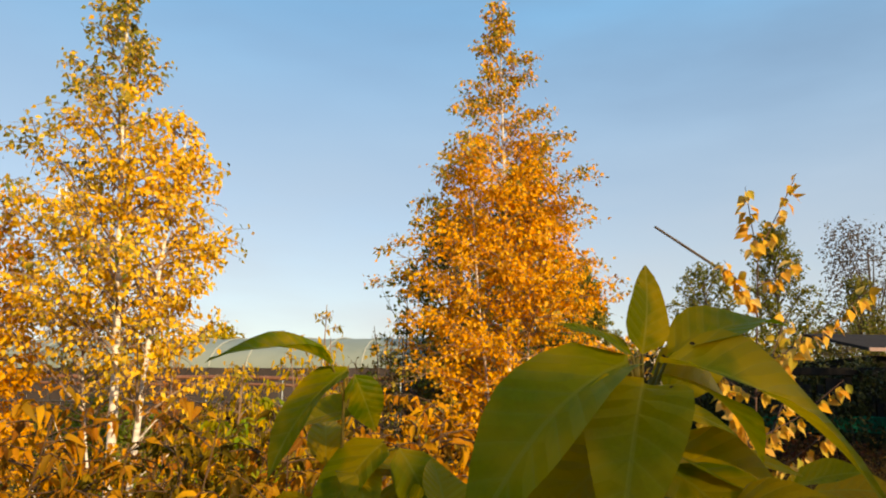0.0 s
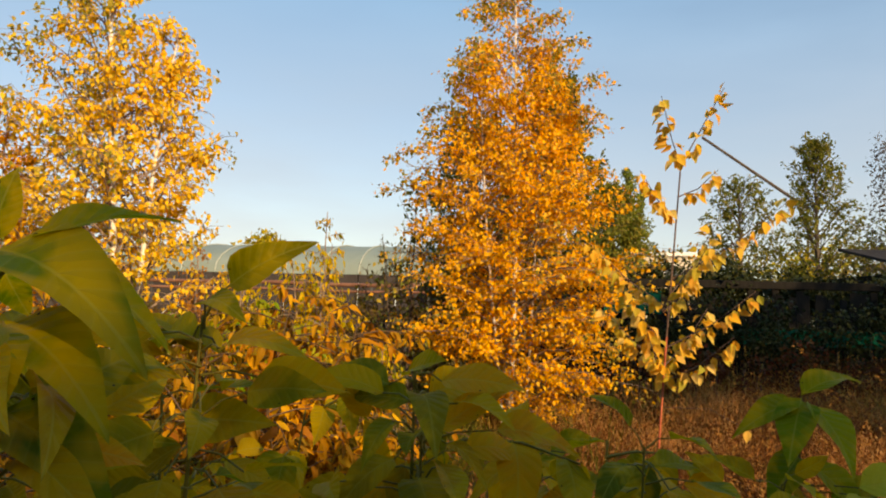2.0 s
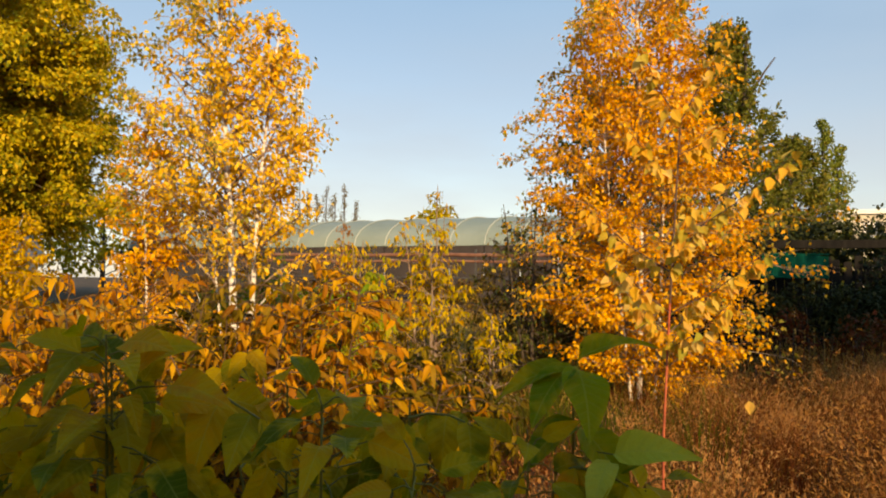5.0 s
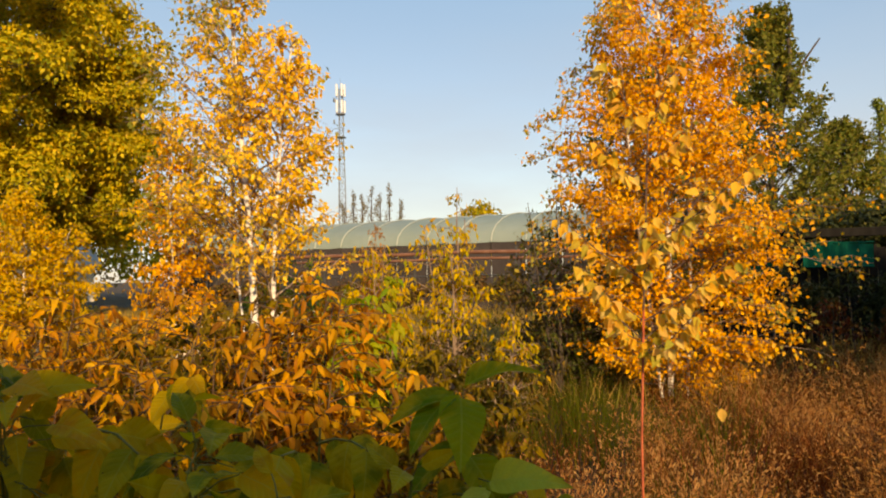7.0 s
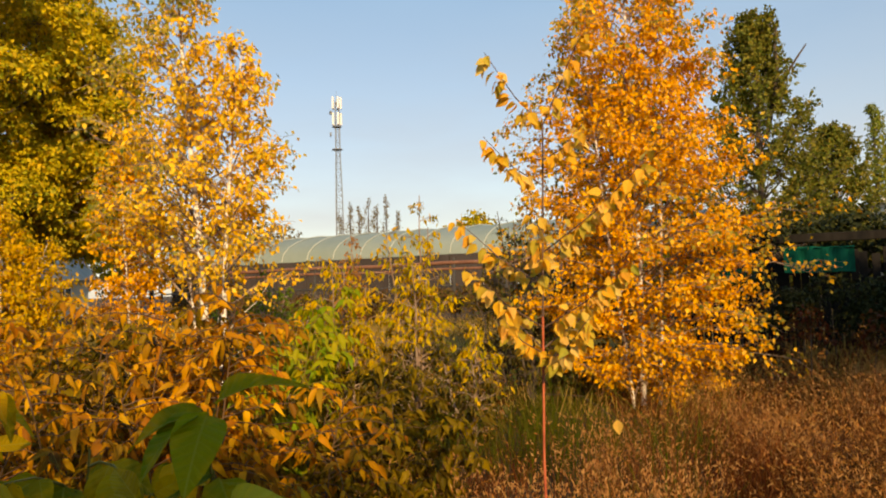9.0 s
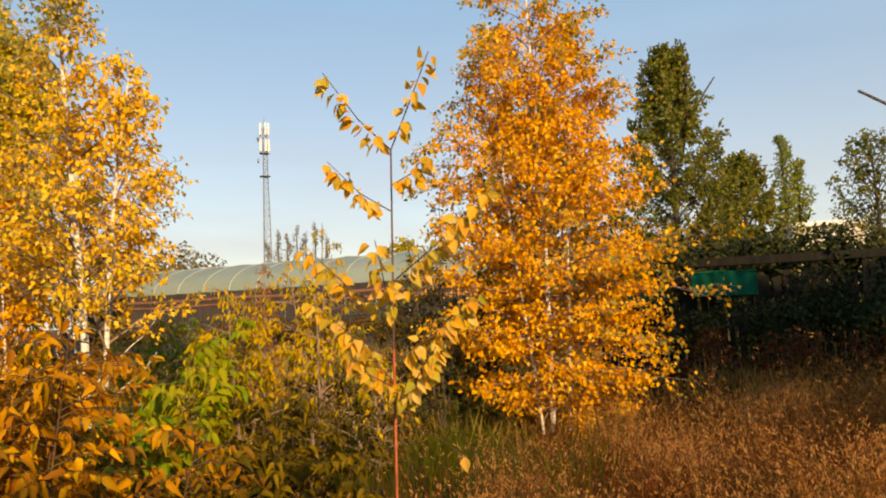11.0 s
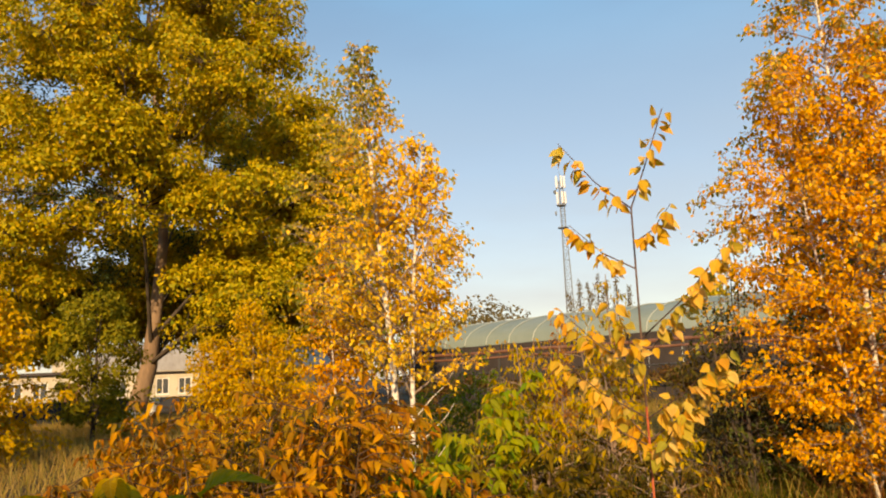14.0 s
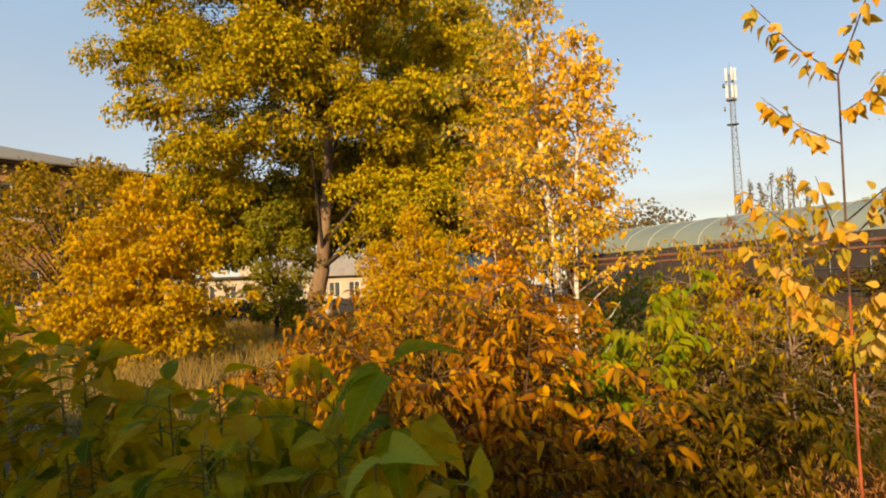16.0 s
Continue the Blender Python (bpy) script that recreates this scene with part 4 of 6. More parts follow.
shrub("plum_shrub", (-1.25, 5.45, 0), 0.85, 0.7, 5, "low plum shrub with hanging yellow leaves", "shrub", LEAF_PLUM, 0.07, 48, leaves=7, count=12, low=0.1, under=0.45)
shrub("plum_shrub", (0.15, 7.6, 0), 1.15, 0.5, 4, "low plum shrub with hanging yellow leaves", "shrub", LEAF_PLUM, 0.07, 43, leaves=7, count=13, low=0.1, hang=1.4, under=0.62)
shrub("bare_shrub", (0.35, 9.6, 0), 2.75, 0.6, 5, "thin half-bare shrub with few dark leaves", "shrub", LEAF_DARK, 0.06, 44, leaves=2, count=12, bark=BARK_DARK)
shrub("elder_shrub", (0.0, 9.9, 0), 2.15, 0.9, 6, "dark olive shrub with thin shoots before the greenhouse", "shrub", LEAF_OLIVE, 0.07, 49, leaves=7, count=16, bark=BARK_DARK, low=0.05)
shrub("elder_shrub", (0.75, 10.3, 0), 1.7, 0.9, 6, "dark olive shrub behind the orange birch", "shrub", LEAF_OLIVE, 0.07, 50, leaves=8, count=16, bark=BARK_DARK, low=0.05)
shrub("lilac_shrub", (-3.1, 9.6, 0), 1.75, 1.1, 7, "dense green leafy shrub in front of the pipes", "shrub", leaf_material("fresh_green_leaf", [(0.10, 0.17, 0.015), (0.16, 0.22, 0.02), (0.22, 0.25, 0.02)], through_light=0.4), 0.075, 46, leaves=9, count=16, low=0.15)
# dark bush put in place of the deep shade under the birch
shrub("shade_bush", (0.55, 10.0, 0), 1.05, 0.75, 7, "low dark bush standing in for deep shade at the foot of the birch", "shrub", LEAF_DARK, 0.05, 47, leaves=12, count=14, low=0.05)


# ---------------------------------------------------------------- larger trees
def clump_tree(name, place, label, category, trunk_pts, trunk_r, limb_ends, radii, per, leaf, mat, bark, seed, flat=0.75, group="", limb_r=0.12, limb_from=0.15):
    rng = np.random.default_rng(seed)
    t = thing(name, place, label, category, group)
    tr, lb = Tubes(), Tubes()
    n = len(trunk_pts)
    tr.add(trunk_pts, [trunk_r * (1 - 0.8 * k / (n - 1)) for k in range(n)], 10)
    mesh_part("trunk", tr.mesh("trunk"), bark, t, "", True)
    for e in limb_ends:
        e = np.array(e, float)
        f = np.clip((e[2] * 0.55) / trunk_pts[-1][2], limb_from, 0.95)
        p = along(trunk_pts, f)
        mid = p + (e - p) * 0.5 + np.array([0, 0, 0.08 * np.linalg.norm(e - p)])
        lb.add([p, mid, e], [limb_r * (1.1 - f), limb_r * 0.5, limb_r * 0.1], 5)
    mesh_part("limbwork", lb.mesh("limbwork"), BARK_DARK, t)["kind"] = "stuff"
    P, D, S, N = clumps(rng, limb_ends, radii, per, leaf, flat)
    mesh_part("crown", leaf_cloud("crown", P, D, S, rng, tops=N), mat, t)
    return t


def crown_points(rng, n, profile, z0, z1, hollow=0.45, centre=(0, 0)):
    pts = []
    for i in range(n):
        z = z0 + (z1 - z0) * (i + rng.uniform()) / n
        r = profile(z) * (hollow + (1 - hollow) * math.sqrt(rng.uniform()))
        a = i * 2.399 + rng.uniform(-0.5, 0.5)
        pts.append((centre[0] + r * math.cos(a), centre[1] + r * math.sin(a), z))
    return pts


def bough_tree(name, place, label, trunk_pts, trunk_r, boughs, mat, bark, seed, leaf=0.15, pads=13, per=140, spread=(1.2, 2.0), white_to=0.0, limb_r=0.07):
    """A big old crown: boughs that carry flat pads of leaves, thick on top and open below."""
    rng2 = np.random.default_rng(seed)
    t = thing(name, place, label, "tree")
    tr, lb = Tubes(), Tubes()
    n = len(trunk_pts)
    tr.add(trunk_pts, [trunk_r * (1 - 0.8 * k / (n - 1)) for k in range(n)], 12)
    trunk = mesh_part("trunk", tr.mesh("trunk"), bark, t, "", True)
    ww = Tubes()
    a, b = np.array(trunk_pts[0], float), np.array(trunk_pts[1], float)
    e = a + (b - a) * white_to / (b[2] - a[2])
    ww.add([a, (a + e) / 2, e], [trunk_r * 1.06, trunk_r * 1.03, trunk_r * 1.0], 12)
    mesh_part("whitewashed_foot", ww.mesh("whitewashed_foot"), WHITEWASH, trunk, "whitewashed foot of the trunk", True)
    P, D, S, N = [], [], [], []
    mains = [np.array(b, float) for b in boughs[::14]]
    forks = []
    for b in mains:
        f = float(np.clip((b[2] * 0.75) / trunk_pts[-1][2], 0.34, 0.95))
        p = along(trunk_pts, f)
        mid = p + (b - p) * 0.5 + np.array([0, 0, 0.06 * np.linalg.norm(b - p)])
        lb.add([p, mid, b], [limb_r * 1.4 * (1.2 - f), limb_r * 0.8, limb_r * 0.3], 6)
        forks += [mid, (mid + b) / 2]
    for b in boughs:
        b = np.array(b, float)
        p = min(forks, key=lambda q: np.linalg.norm(q - b))
        lb.add([p, (p + b) / 2 + np.array([0, 0, 0.12]), b], [limb_r * 0.4, limb_r * 0.3, limb_r * 0.2], 4)
        r = rng2.uniform(*spread)
        for _ in range(pads):
            d = unit(rng2.normal(size=(1, 3)))[0]
            d[2] = abs(d[2]) * 0.8 - 0.25
            c = b + d * r * rng2.uniform(0.45, 1.0) * np.array([1, 1, 0.8])
            lb.add([b, (b + c) / 2 + np.array([0, 0, 0.05]), c], [limb_r * 0.22, limb_r * 0.16, 0.006], 3)
            k = int(per * rng2.uniform(0.6, 1.4))
            w = unit(rng2.normal(size=(k, 3)))
            w[:, 2] = np.where(rng2.uniform(size=k) < 0.5, np.abs(w[:, 2]), w[:, 2])
            pr = rng2.uniform(0.38, 0.72)
            P.append(c + w * pr * rng2.uniform(0.55, 1.0, size=(k, 1)) * np.array([1, 1, 0.85]))
            D.append(w * 0.5 + rng2.normal(size=(k, 3)) * 0.5 + np.array([0, 0, -0.6]))
            N.append(w + np.array([0, 0, 0.25]))
            S.append(leaf * rng2.uniform(0.65, 1.3, size=k))
    mesh_part("limbwork", lb.mesh("limbwork"), BARK_DARK, t)["kind"] = "stuff"
    mesh_part("crown", leaf_cloud("crown", np.concatenate(P), np.concatenate(D), np.concatenate(S), rng2, tops=np.concatenate(N), loose=0.6), mat, t)
    return t


rng = np.random.default_rng(77)
boughs = crown_points(rng, 128, lambda z: np.interp(z, [3, 5, 9, 14, 19, 24], [7.0, 8.2, 8.5, 8.4, 7.2, 3.0]), 4.0, 23.0, hollow=0.42, centre=(0.8, 1.2))
# the crown is open on the sunny side round the lower trunk
boughs = [e for e in boughs if not (e[2] < 8.0 and 0.84 * e[0] - 0.54 * e[1] > 0.6 and -2.0 < 0.54 * e[0] + 0.84 * e[1] < 2.8)]
boughs = [e for e in boughs if not (e[2] < 9.5 and e[1] < -0.5 and -1.6 < e[0] - 0.4 + 0.34 * e[1] < 2.2)]
boughs += [(0.7 + 0.84 * r - 0.54 * u, 1.1 - 0.54 * r - 0.84 * u, z) for r, u, z in ((5.5, -1.5, 9.6), (6.5, 1.2, 10.5), (5.0, 0.2, 12.5), (6.5, -2.2, 13.5), (6.0, 2.2, 14.0), (5.5, 0.0, 16.0), (4.0, -1.0, 18.5),
                                                                       (2.0, 5.2, 4.4), (0.5, 6.6, 3.9), (-1.5, 5.6, 3.6), (3.0, 6.6, 6.0), (-3.0, 4.2, 3.8), (-5.0, 2.0, 4.6), (-5.5, -0.5, 5.2), (-5.0, 0.8, 7.4), (-5.0, -2.5, 6.5), (-2.6, -1.6, 5.4), (-2.6, 1.6, 5.8), (-2.2, 0.0, 7.6), (-3.2, 0.2, 4.6), (-3.0, -3.4, 4.6),
                                                                       (0.0, -8.4, 6.0), (1.0, -8.8, 8.6), (0.0, -9.0, 11.5), (2.0, -8.4, 14.5), (0.0, -7.8, 17.5), (3.0, -7.6, 7.2), (-2.0, -8.8, 9.8), (1.0, -8.2, 4.6), (4.0, -7.2, 11.0), (-1.0, -8.4, 13.4),
                                                                       (0.5, -9.8, 5.0), (1.5, -10.2, 7.0), (0.0, -10.0, 9.0), (2.5, -9.4, 10.0), (2.5, -9.6, 4.2), (0.0, 8.4, 7.5), (1.0, 8.8, 10.5), (0.0, 9.2, 13.0), (0.5, 8.6, 15.5), (1.5, 7.6, 18.0), (0.5, 7.4, 5.6), (2.0, 8.2, 8.8))]
for k in range(46):
    r, u, z = rng.uniform(-1.0, 5.5), rng.uniform(-10.6, -5.0), rng.uniform(3.4, 15.0)
    if z < 6.0 and u > -7.0 and r > 1.5:
        continue
    boughs.append((0.7 + 0.84 * r - 0.54 * u, 1.1 - 0.54 * r - 0.84 * u, z))
# and dark boughs behind the trunk
for k in range(26):
    r, u, z = rng.uniform(-7.0, -3.0), rng.uniform(-4.0, 7.0), rng.uniform(4.2, 9.5)
    boughs.append((0.7 + 0.84 * r - 0.54 * u, 1.1 - 0.54 * r - 0.84 * u, z))
boughs = [(0.82 * a, 0.82 * b, 0.82 * c) for a, b, c in boughs]
boughs = [b for b in boughs if 0.54 * b[0] + 0.84 * b[1] < np.interp(b[2], [7.0, 9.7, 12.0, 15.5, 20.0], [8.6, 7.3, 6.3, 4.8, 3.0])]
boughs = [b for b in boughs if 0.54 * b[0] + 0.84 * b[1] > np.interp(b[2], [4.0, 6.0, 9.5, 12.0], [-5.6, -5.2, -5.6, -7.8])]
# sunlit boughs towards the field: to the viewer, across, height
boughs += [(0.84 * r - 0.54 * u, -0.54 * r - 0.84 * u, z) for r, u, z in ((4.0, 1.8, 6.6), (4.0, 3.6, 6.4), (4.5, 2.8, 8.2), (4.0, 5.0, 7.8), (5.0, 1.2, 9.2), (4.0, -2.6, 8.0), (4.0, -4.4, 8.4), (3.0, -2.0, 5.0), (3.0, -3.4, 5.4), (3.0, -4.8, 4.8), (4.2, 4.4, 9.6), (4.8, 0.4, 11.0), (4.5, -1.6, 10.0))]
old_tree = bough_tree("shade_tree", (-22.8, 17.0, 0), "huge old tree with golden-green crown and whitewashed trunk foot",
           [(0, 0, 0), (0.15, 0.23, 1.0), (0.34, 0.52, 2.3), (0.43, 0.66, 4.1), (0.57, 0.86, 7.0), (0.5, 0.74, 10.6), (0.16, 0.25, 16.4)], 0.40, boughs, LEAF_BIG, BARK_PALE, 78, white_to=0.7)
# dark leaf clumps that put the shade of the crown's hollows into colour
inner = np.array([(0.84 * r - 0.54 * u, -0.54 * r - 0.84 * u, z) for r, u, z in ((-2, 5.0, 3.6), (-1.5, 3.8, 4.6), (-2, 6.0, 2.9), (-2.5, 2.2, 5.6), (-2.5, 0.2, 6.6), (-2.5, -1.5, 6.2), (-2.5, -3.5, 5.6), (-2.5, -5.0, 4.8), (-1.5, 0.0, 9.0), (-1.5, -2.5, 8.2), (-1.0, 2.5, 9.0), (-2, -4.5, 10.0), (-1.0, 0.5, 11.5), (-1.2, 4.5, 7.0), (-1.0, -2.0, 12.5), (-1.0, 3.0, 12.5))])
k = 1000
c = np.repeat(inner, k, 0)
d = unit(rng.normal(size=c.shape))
mesh_part("inner_leaves", leaf_cloud("inner_leaves", c + d * (1.75 * rng.uniform(size=(len(c), 1)) ** 0.4) * np.array([1, 1, 0.8]), d + np.array([0, 0, -0.6]), 0.15 * rng.uniform(0.6, 1.3, len(c)), rng), LEAF_DARK, old_tree, "inner leaves in dark green that stand in for shade")
ends = crown_points(rng, 22, lambda z: np.interp(z, [0.6, 2.5, 4.6], [1.0, 1.15, 0.4]), 0.5, 4.2)
clump_tree("side_tree", (-18.6, 13.2, 0), "small leafy tree growing before the old trunk", "tree", [(0, 0, 0), (0.1, 0, 1.5), (0.05, 0, 4.0)], 0.07, ends, [rng.uniform(0.4, 0.7) for _ in ends], 420, 0.11, leaf_material("yellow_green_leaf", [(0.15, 0.16, 0.012), (0.26, 0.23, 0.016), (0.20, 0.19, 0.014), (0.38, 0.29, 0.02), (0.10, 0.12, 0.012)], through_light=0.35), BARK_DARK, 79, limb_r=0.03)
ends = crown_points(rng, 60, lambda z: np.interp(z, [4, 9, 18, 22], [4, 7, 7, 3]), 4.0, 21)
clump_tree("shade_tree", (-33, 31, 0), "tall broad golden-green tree behind the yard", "tree", [(0, 0, 0), (0.2, 0, 4), (0.1, 0.3, 10), (0, 0, 18)], 0.4, ends, [rng.uniform(1.4, 2.4) for _ in ends], 380, 0.26, LEAF_BIG, BARK_DARK, 80)

# dark fruit trees behind the orange birch
def fruit_tree(name, place, label, height, profile, shoots, mat, seed, leaf=0.075, per=70, trunk_r=0.09, base=1.0, rise=0.9, sparse=1.0):
    """Ascending limbs that break into upright leafy shoots, so that the outline is uneven and full of gaps."""
    rng2 = np.random.default_rng(seed)
    t = thing(name, place, label, "tree", "dark fruit trees")
    tr, lb = Tubes(), Tubes()
    line = [np.array([0.06 * math.sin(3 * f + seed), 0.05 * math.cos(2 * f + seed), height * 0.93 * f]) for f in np.linspace(0, 1, 8)]
    tr.add(line, [trunk_r * (1 - 0.9 * f) + 0.006 for f in np.linspace(0, 1, 8)], 8)
    mesh_part("trunk", tr.mesh("trunk"), BARK_DARK, t, "", True)
    P, D, S = [], [], []
    for i in range(shoots):
        z = base + (height - base) * ((i + rng2.uniform()) / shoots)
        r = profile(z) * math.sqrt(rng2.uniform(0.12, 1.0))
        az = i * 2.399 + rng2.uniform(-0.5, 0.5)
        end = np.array([r * math.cos(az), r * math.sin(az), z])
        p = along(line, float(np.clip((z - rise * r - 0.3) / (height * 0.93), 0.08, 0.95)))
        mid = p + (end - p) * 0.55 + np.array([0, 0, -0.06 * r])
        lb.add([p, mid, end], [0.018, 0.012, 0.004], 4)
        for _ in range(4):
            w = np.array([rng2.normal() * 0.35 + 0.4 * math.cos(az), rng2.normal() * 0.35 + 0.4 * math.sin(az), rng2.uniform(0.1, 1.0)])
            length = rng2.uniform(0.25, 0.6) * min(1.0, 0.35 + profile(z))
            a = p + (end - p) * rng2.uniform(0.5, 1.0)
            tip = a + w / np.linalg.norm(w) * length
            lb.add([a, (a + tip) / 2, tip], [0.006, 0.004, 0.002], 3)
            k = int(per / 4 * sparse * rng2.uniform(0.5, 1.5))
            u = rng2.uniform(0.0, 1.0, size=(k, 1))
            P.append(a + (tip - a) * u + rng2.normal(size=(k, 3)) * (0.11 * (1.15 - u)))
            D.append(rng2.normal(size=(k, 3)) * 0.7 + np.array([0, 0, -0.25]))
            S.append(leaf * rng2.uniform(0.7, 1.3, size=k))
    mesh_part("limbwork", lb.mesh("limbwork"), BARK_DARK, t)["kind"] = "stuff"
    mesh_part("crown", leaf_cloud("crown", np.concatenate(P), np.concatenate(D), np.concatenate(S), rng2), mat, t)
    return t


pear = fruit_tree("pear_tree", (5.1, 27.8, 0.2), "tall olive green pear tree with bare dead limbs near the top", 10.25, lambda z: np.interp(z, [1.0, 3.5, 6.0, 7.6, 9.2, 10.8], [3.6, 3.4, 2.6, 1.6, 0.75, 0.35]), 300, LEAF_PEAR, 81, leaf=0.13, per=110, trunk_r=0.16)
for pts, radii in (([(0.3, 0, 6.0), (0.6, -0.3, 7.6), (0.68, -0.35, 8.5), (0.63, -0.35, 9.0), (0.70, -0.35, 9.65)], [0.08, 0.07, 0.06, 0.05, 0.035]),
                   ([(0.60, -0.3, 7.5), (1.0, -0.3, 8.1), (1.25, -0.3, 8.5), (1.6, -0.3, 9.0)], [0.06, 0.05, 0.04, 0.025])):
    dead = Tubes()
    dead.add(pts, radii, 6)
    mesh_part("dead_limb", dead.mesh("dead_limb"), BARK_DARK, pear, "bare dead limb")
fruit_tree("pear_tree", (7.9, 30.5, 0.2), "low pointed pear tree with dull green leaves", 6.7, lambda z: np.interp(z, [0.8, 3.2, 5.2, 6.8], [3.6, 2.9, 1.4, 0.2]), 190, LEAF_PEAR, 82, leaf=0.13, per=110, base=0.6, trunk_r=0.12)
fruit_tree("pear_tree", (1.25, 12.2, 0.2), "dark green pear tree behind the orange birch", 4.3, lambda z: np.interp(z, [1.0, 2.2, 3.2, 4.3], [0.7, 1.1, 1.15, 0.3]), 95, LEAF_PEAR, 89, leaf=0.08, per=84)
fruit_tree("apple_tree", (9.0, 20.6, 0.3), "olive green apple tree with open twiggy crown", 5.0, lambda z: np.interp(z, [1.0, 2.5, 4.0, 5.1], [1.9, 1.7, 1.0, 0.25]), 90, LEAF_PEAR, 83, leaf=0.085, per=80, base=0.8)
fruit_tree("apple_tree", (11.3, 20.9, 0.3), "dark leafy fruit tree with upright shoots on top", 6.4, lambda z: np.interp(z, [1.0, 3, 5, 6.5], [2.0, 1.5, 0.75, 0.15]), 120, LEAF_PEAR, 84, leaf=0.085, per=85, base=0.8)
fruit_tree("apple_tree", (14.2, 21.6, 0.3), "lower dark fruit tree with thin top shoots", 5.0, lambda z: np.interp(z, [1.0, 2.5, 4.0, 5.1], [1.8, 1.5, 0.7, 0.15]), 80, LEAF_PEAR, 85, leaf=0.085, per=80, base=0.8)
ends = crown_points(rng, 26, lambda z: np.interp(z, [1.2, 4, 7.5], [2.0, 2.0, 0.7]), 1.5, 7.2, hollow=0.3)
clump_tree("plum_tree", (16.4, 24.3, 0.3), "purple-leaved plum tree in the distance", "tree", [(0, 0, 0), (0, 0, 3), (0.1, 0, 6.5)], 0.12, ends, [rng.uniform(0.6, 1.0) for _ in ends], 220, 0.1, LEAF_GREY, BARK_DARK, 86, limb_r=0.05)

# a tall unseen tree added beside the camera; its high crown shades the fence
ends = [(x, rng.uniform(-0.6, 0.6), z) for x in np.linspace(-6.3, 3.6, 21) for z in (3.2 + rng.uniform(-0.2, 0.2), 4.0 + rng.uniform(-0.2, 0.2), 4.9 + rng.uniform(-0.2, 0.2), 5.8 + rng.uniform(-0.2, 0.2), 6.7 + rng.uniform(-0.2, 0.2))]
clump_tree("unseen_shade_tree", (13.8, 2.0, 0), "tall unseen tree added so that its crown shades the fence", "tree", [(0, 0, 0), (0, 0, 2), (0.1, 0, 4), (0.1, 0, 6.4)], 0.16, ends, [rng.uniform(0.5, 0.8) for _ in ends], 240, 0.14, LEAF_DARK, BARK_DARK, 88, limb_r=0.05)

# an unseen open crown added behind the camera: its broken shade falls on the nearest plants
ends = [(x + rng.uniform(-0.25, 0.25), rng.uniform(-0.6, 0.6), z + rng.uniform(-0.12, 0.12)) for x in np.linspace(-4.4, 3.4, 18) for z in ((3.1, 3.5, 3.9, 4.2) if x > 1.5 else (3.1, 3.6)) if rng.uniform() < (0.88 if x > 1.5 else 0.74)]
clump_tree("unseen_shade_tree", (2.2, -5.0, 0), "unseen tree added behind the view to cast broken shade", "tree", [(0, 0, 0), (0, 0, 1.5), (0.1, 0, 2.8), (0.1, 0, 3.9)], 0.14, ends, [rng.uniform(0.32, 0.46) for _ in ends], 150, 0.16, LEAF_DARK, BARK_DARK, 91, limb_r=0.03)

# golden bushes by the old tree
birch("birch_bush", (-14.7, 7.3, 0), [((0, 0, 0), (0.5, 0.2, 4.2), 0.05), ((0.3, 0.2, 0), (1.3, 0.9, 3.3), 0.04, 0.7), ((-0.3, 0, 0), (-0.9, -0.5, 3.3), 0.04, 0.7)],
      "bushy low birch in thick golden leaf", lambda f, az, k: np.interp(f, [0, 0.3, 1], [2.6, 2.1, 0.35]), 84, 11, 17, LEAF_GOLD, 0.105, 0.03, 13, rise=0.5, sag=0.45, spray=0.06)
birch("birch_bush", (-9.9, 11.6, 0), [((0, 0, 0), (0.1, 0.1, 3.2), 0.035), ((0.2, 0.1, 0), (0.7, 0.5, 2.5), 0.03, 0.7), ((-0.2, -0.1, 0), (-0.6, -0.5, 2.4), 0.03, 0.7)],
      "small young birch in light golden leaf", lambda f, az, k: np.interp(f, [0, 0.3, 1], [1.5, 1.3, 0.25]), 66, 10, 14, LEAF_GOLD, 0.08, 0.05, 14, rise=0.6, sag=0.35, spray=0.05)
ends = crown_points(rng, 64, lambda z: np.interp(z, [1, 3, 5], [3.2, 2.8, 1.0]), 0.8, 4.9, hollow=0.4)
clump_tree("cherry_tree", (-18.8, 7.2, 0), "round cherry tree with dull brown-gold leaves", "tree", [(0, 0, 0), (0, 0, 1.5), (0.1, 0, 4)], 0.1, ends, [rng.uniform(0.45, 0.85) for _ in ends], 260, 0.11, leaf_material("brown_gold_leaf", [(0.34, 0.20, 0.012), (0.46, 0.28, 0.015), (0.26, 0.18, 0.012), (0.18, 0.15, 0.012)], through_light=0.3), BARK_DARK, 87, limb_r=0.05)
shrub("rust_shrub", (-3.0, 12.0, 0), 2.35, 0.42, 5, "narrow shrub with rust-red leaves", "shrub", LEAF_RUST, 0.07, 45, leaves=6, count=16)

# tall poplars and far trees
LEAF_POPLAR = leaf_material("poplar_leaf", [(0.128, 0.166, 0.0255), (0.204, 0.229, 0.0255), (0.0892, 0.128, 0.0255), (0.332, 0.28, 0.0382)], through_light=0.2)
for k, (x, y, h) in enumerate(((23.3, 86.0, 19.6), (25.0, 87.0, 17.0))):
    ends = [(rng.normal() * 0.35, rng.normal() * 0.35, z) for z in np.linspace(2, h - 0.8, 26)]
    clump_tree("poplar", (x, y, 0), "tall narrow green poplar far away", "tree", [(0, 0, 0), (0, 0, h * 0.5), (0, 0, h - 1)], 0.25, ends, [0.85 * np.interp(e[2] / h, [0, 0.4, 0.8, 1], [0.8, 1.2, 0.95, 0.4]) for e in ends], 150, 0.3, LEAF_POPLAR, BARK_DARK, 90 + k, flat=1.3, group="far poplars", limb_r=0.06)
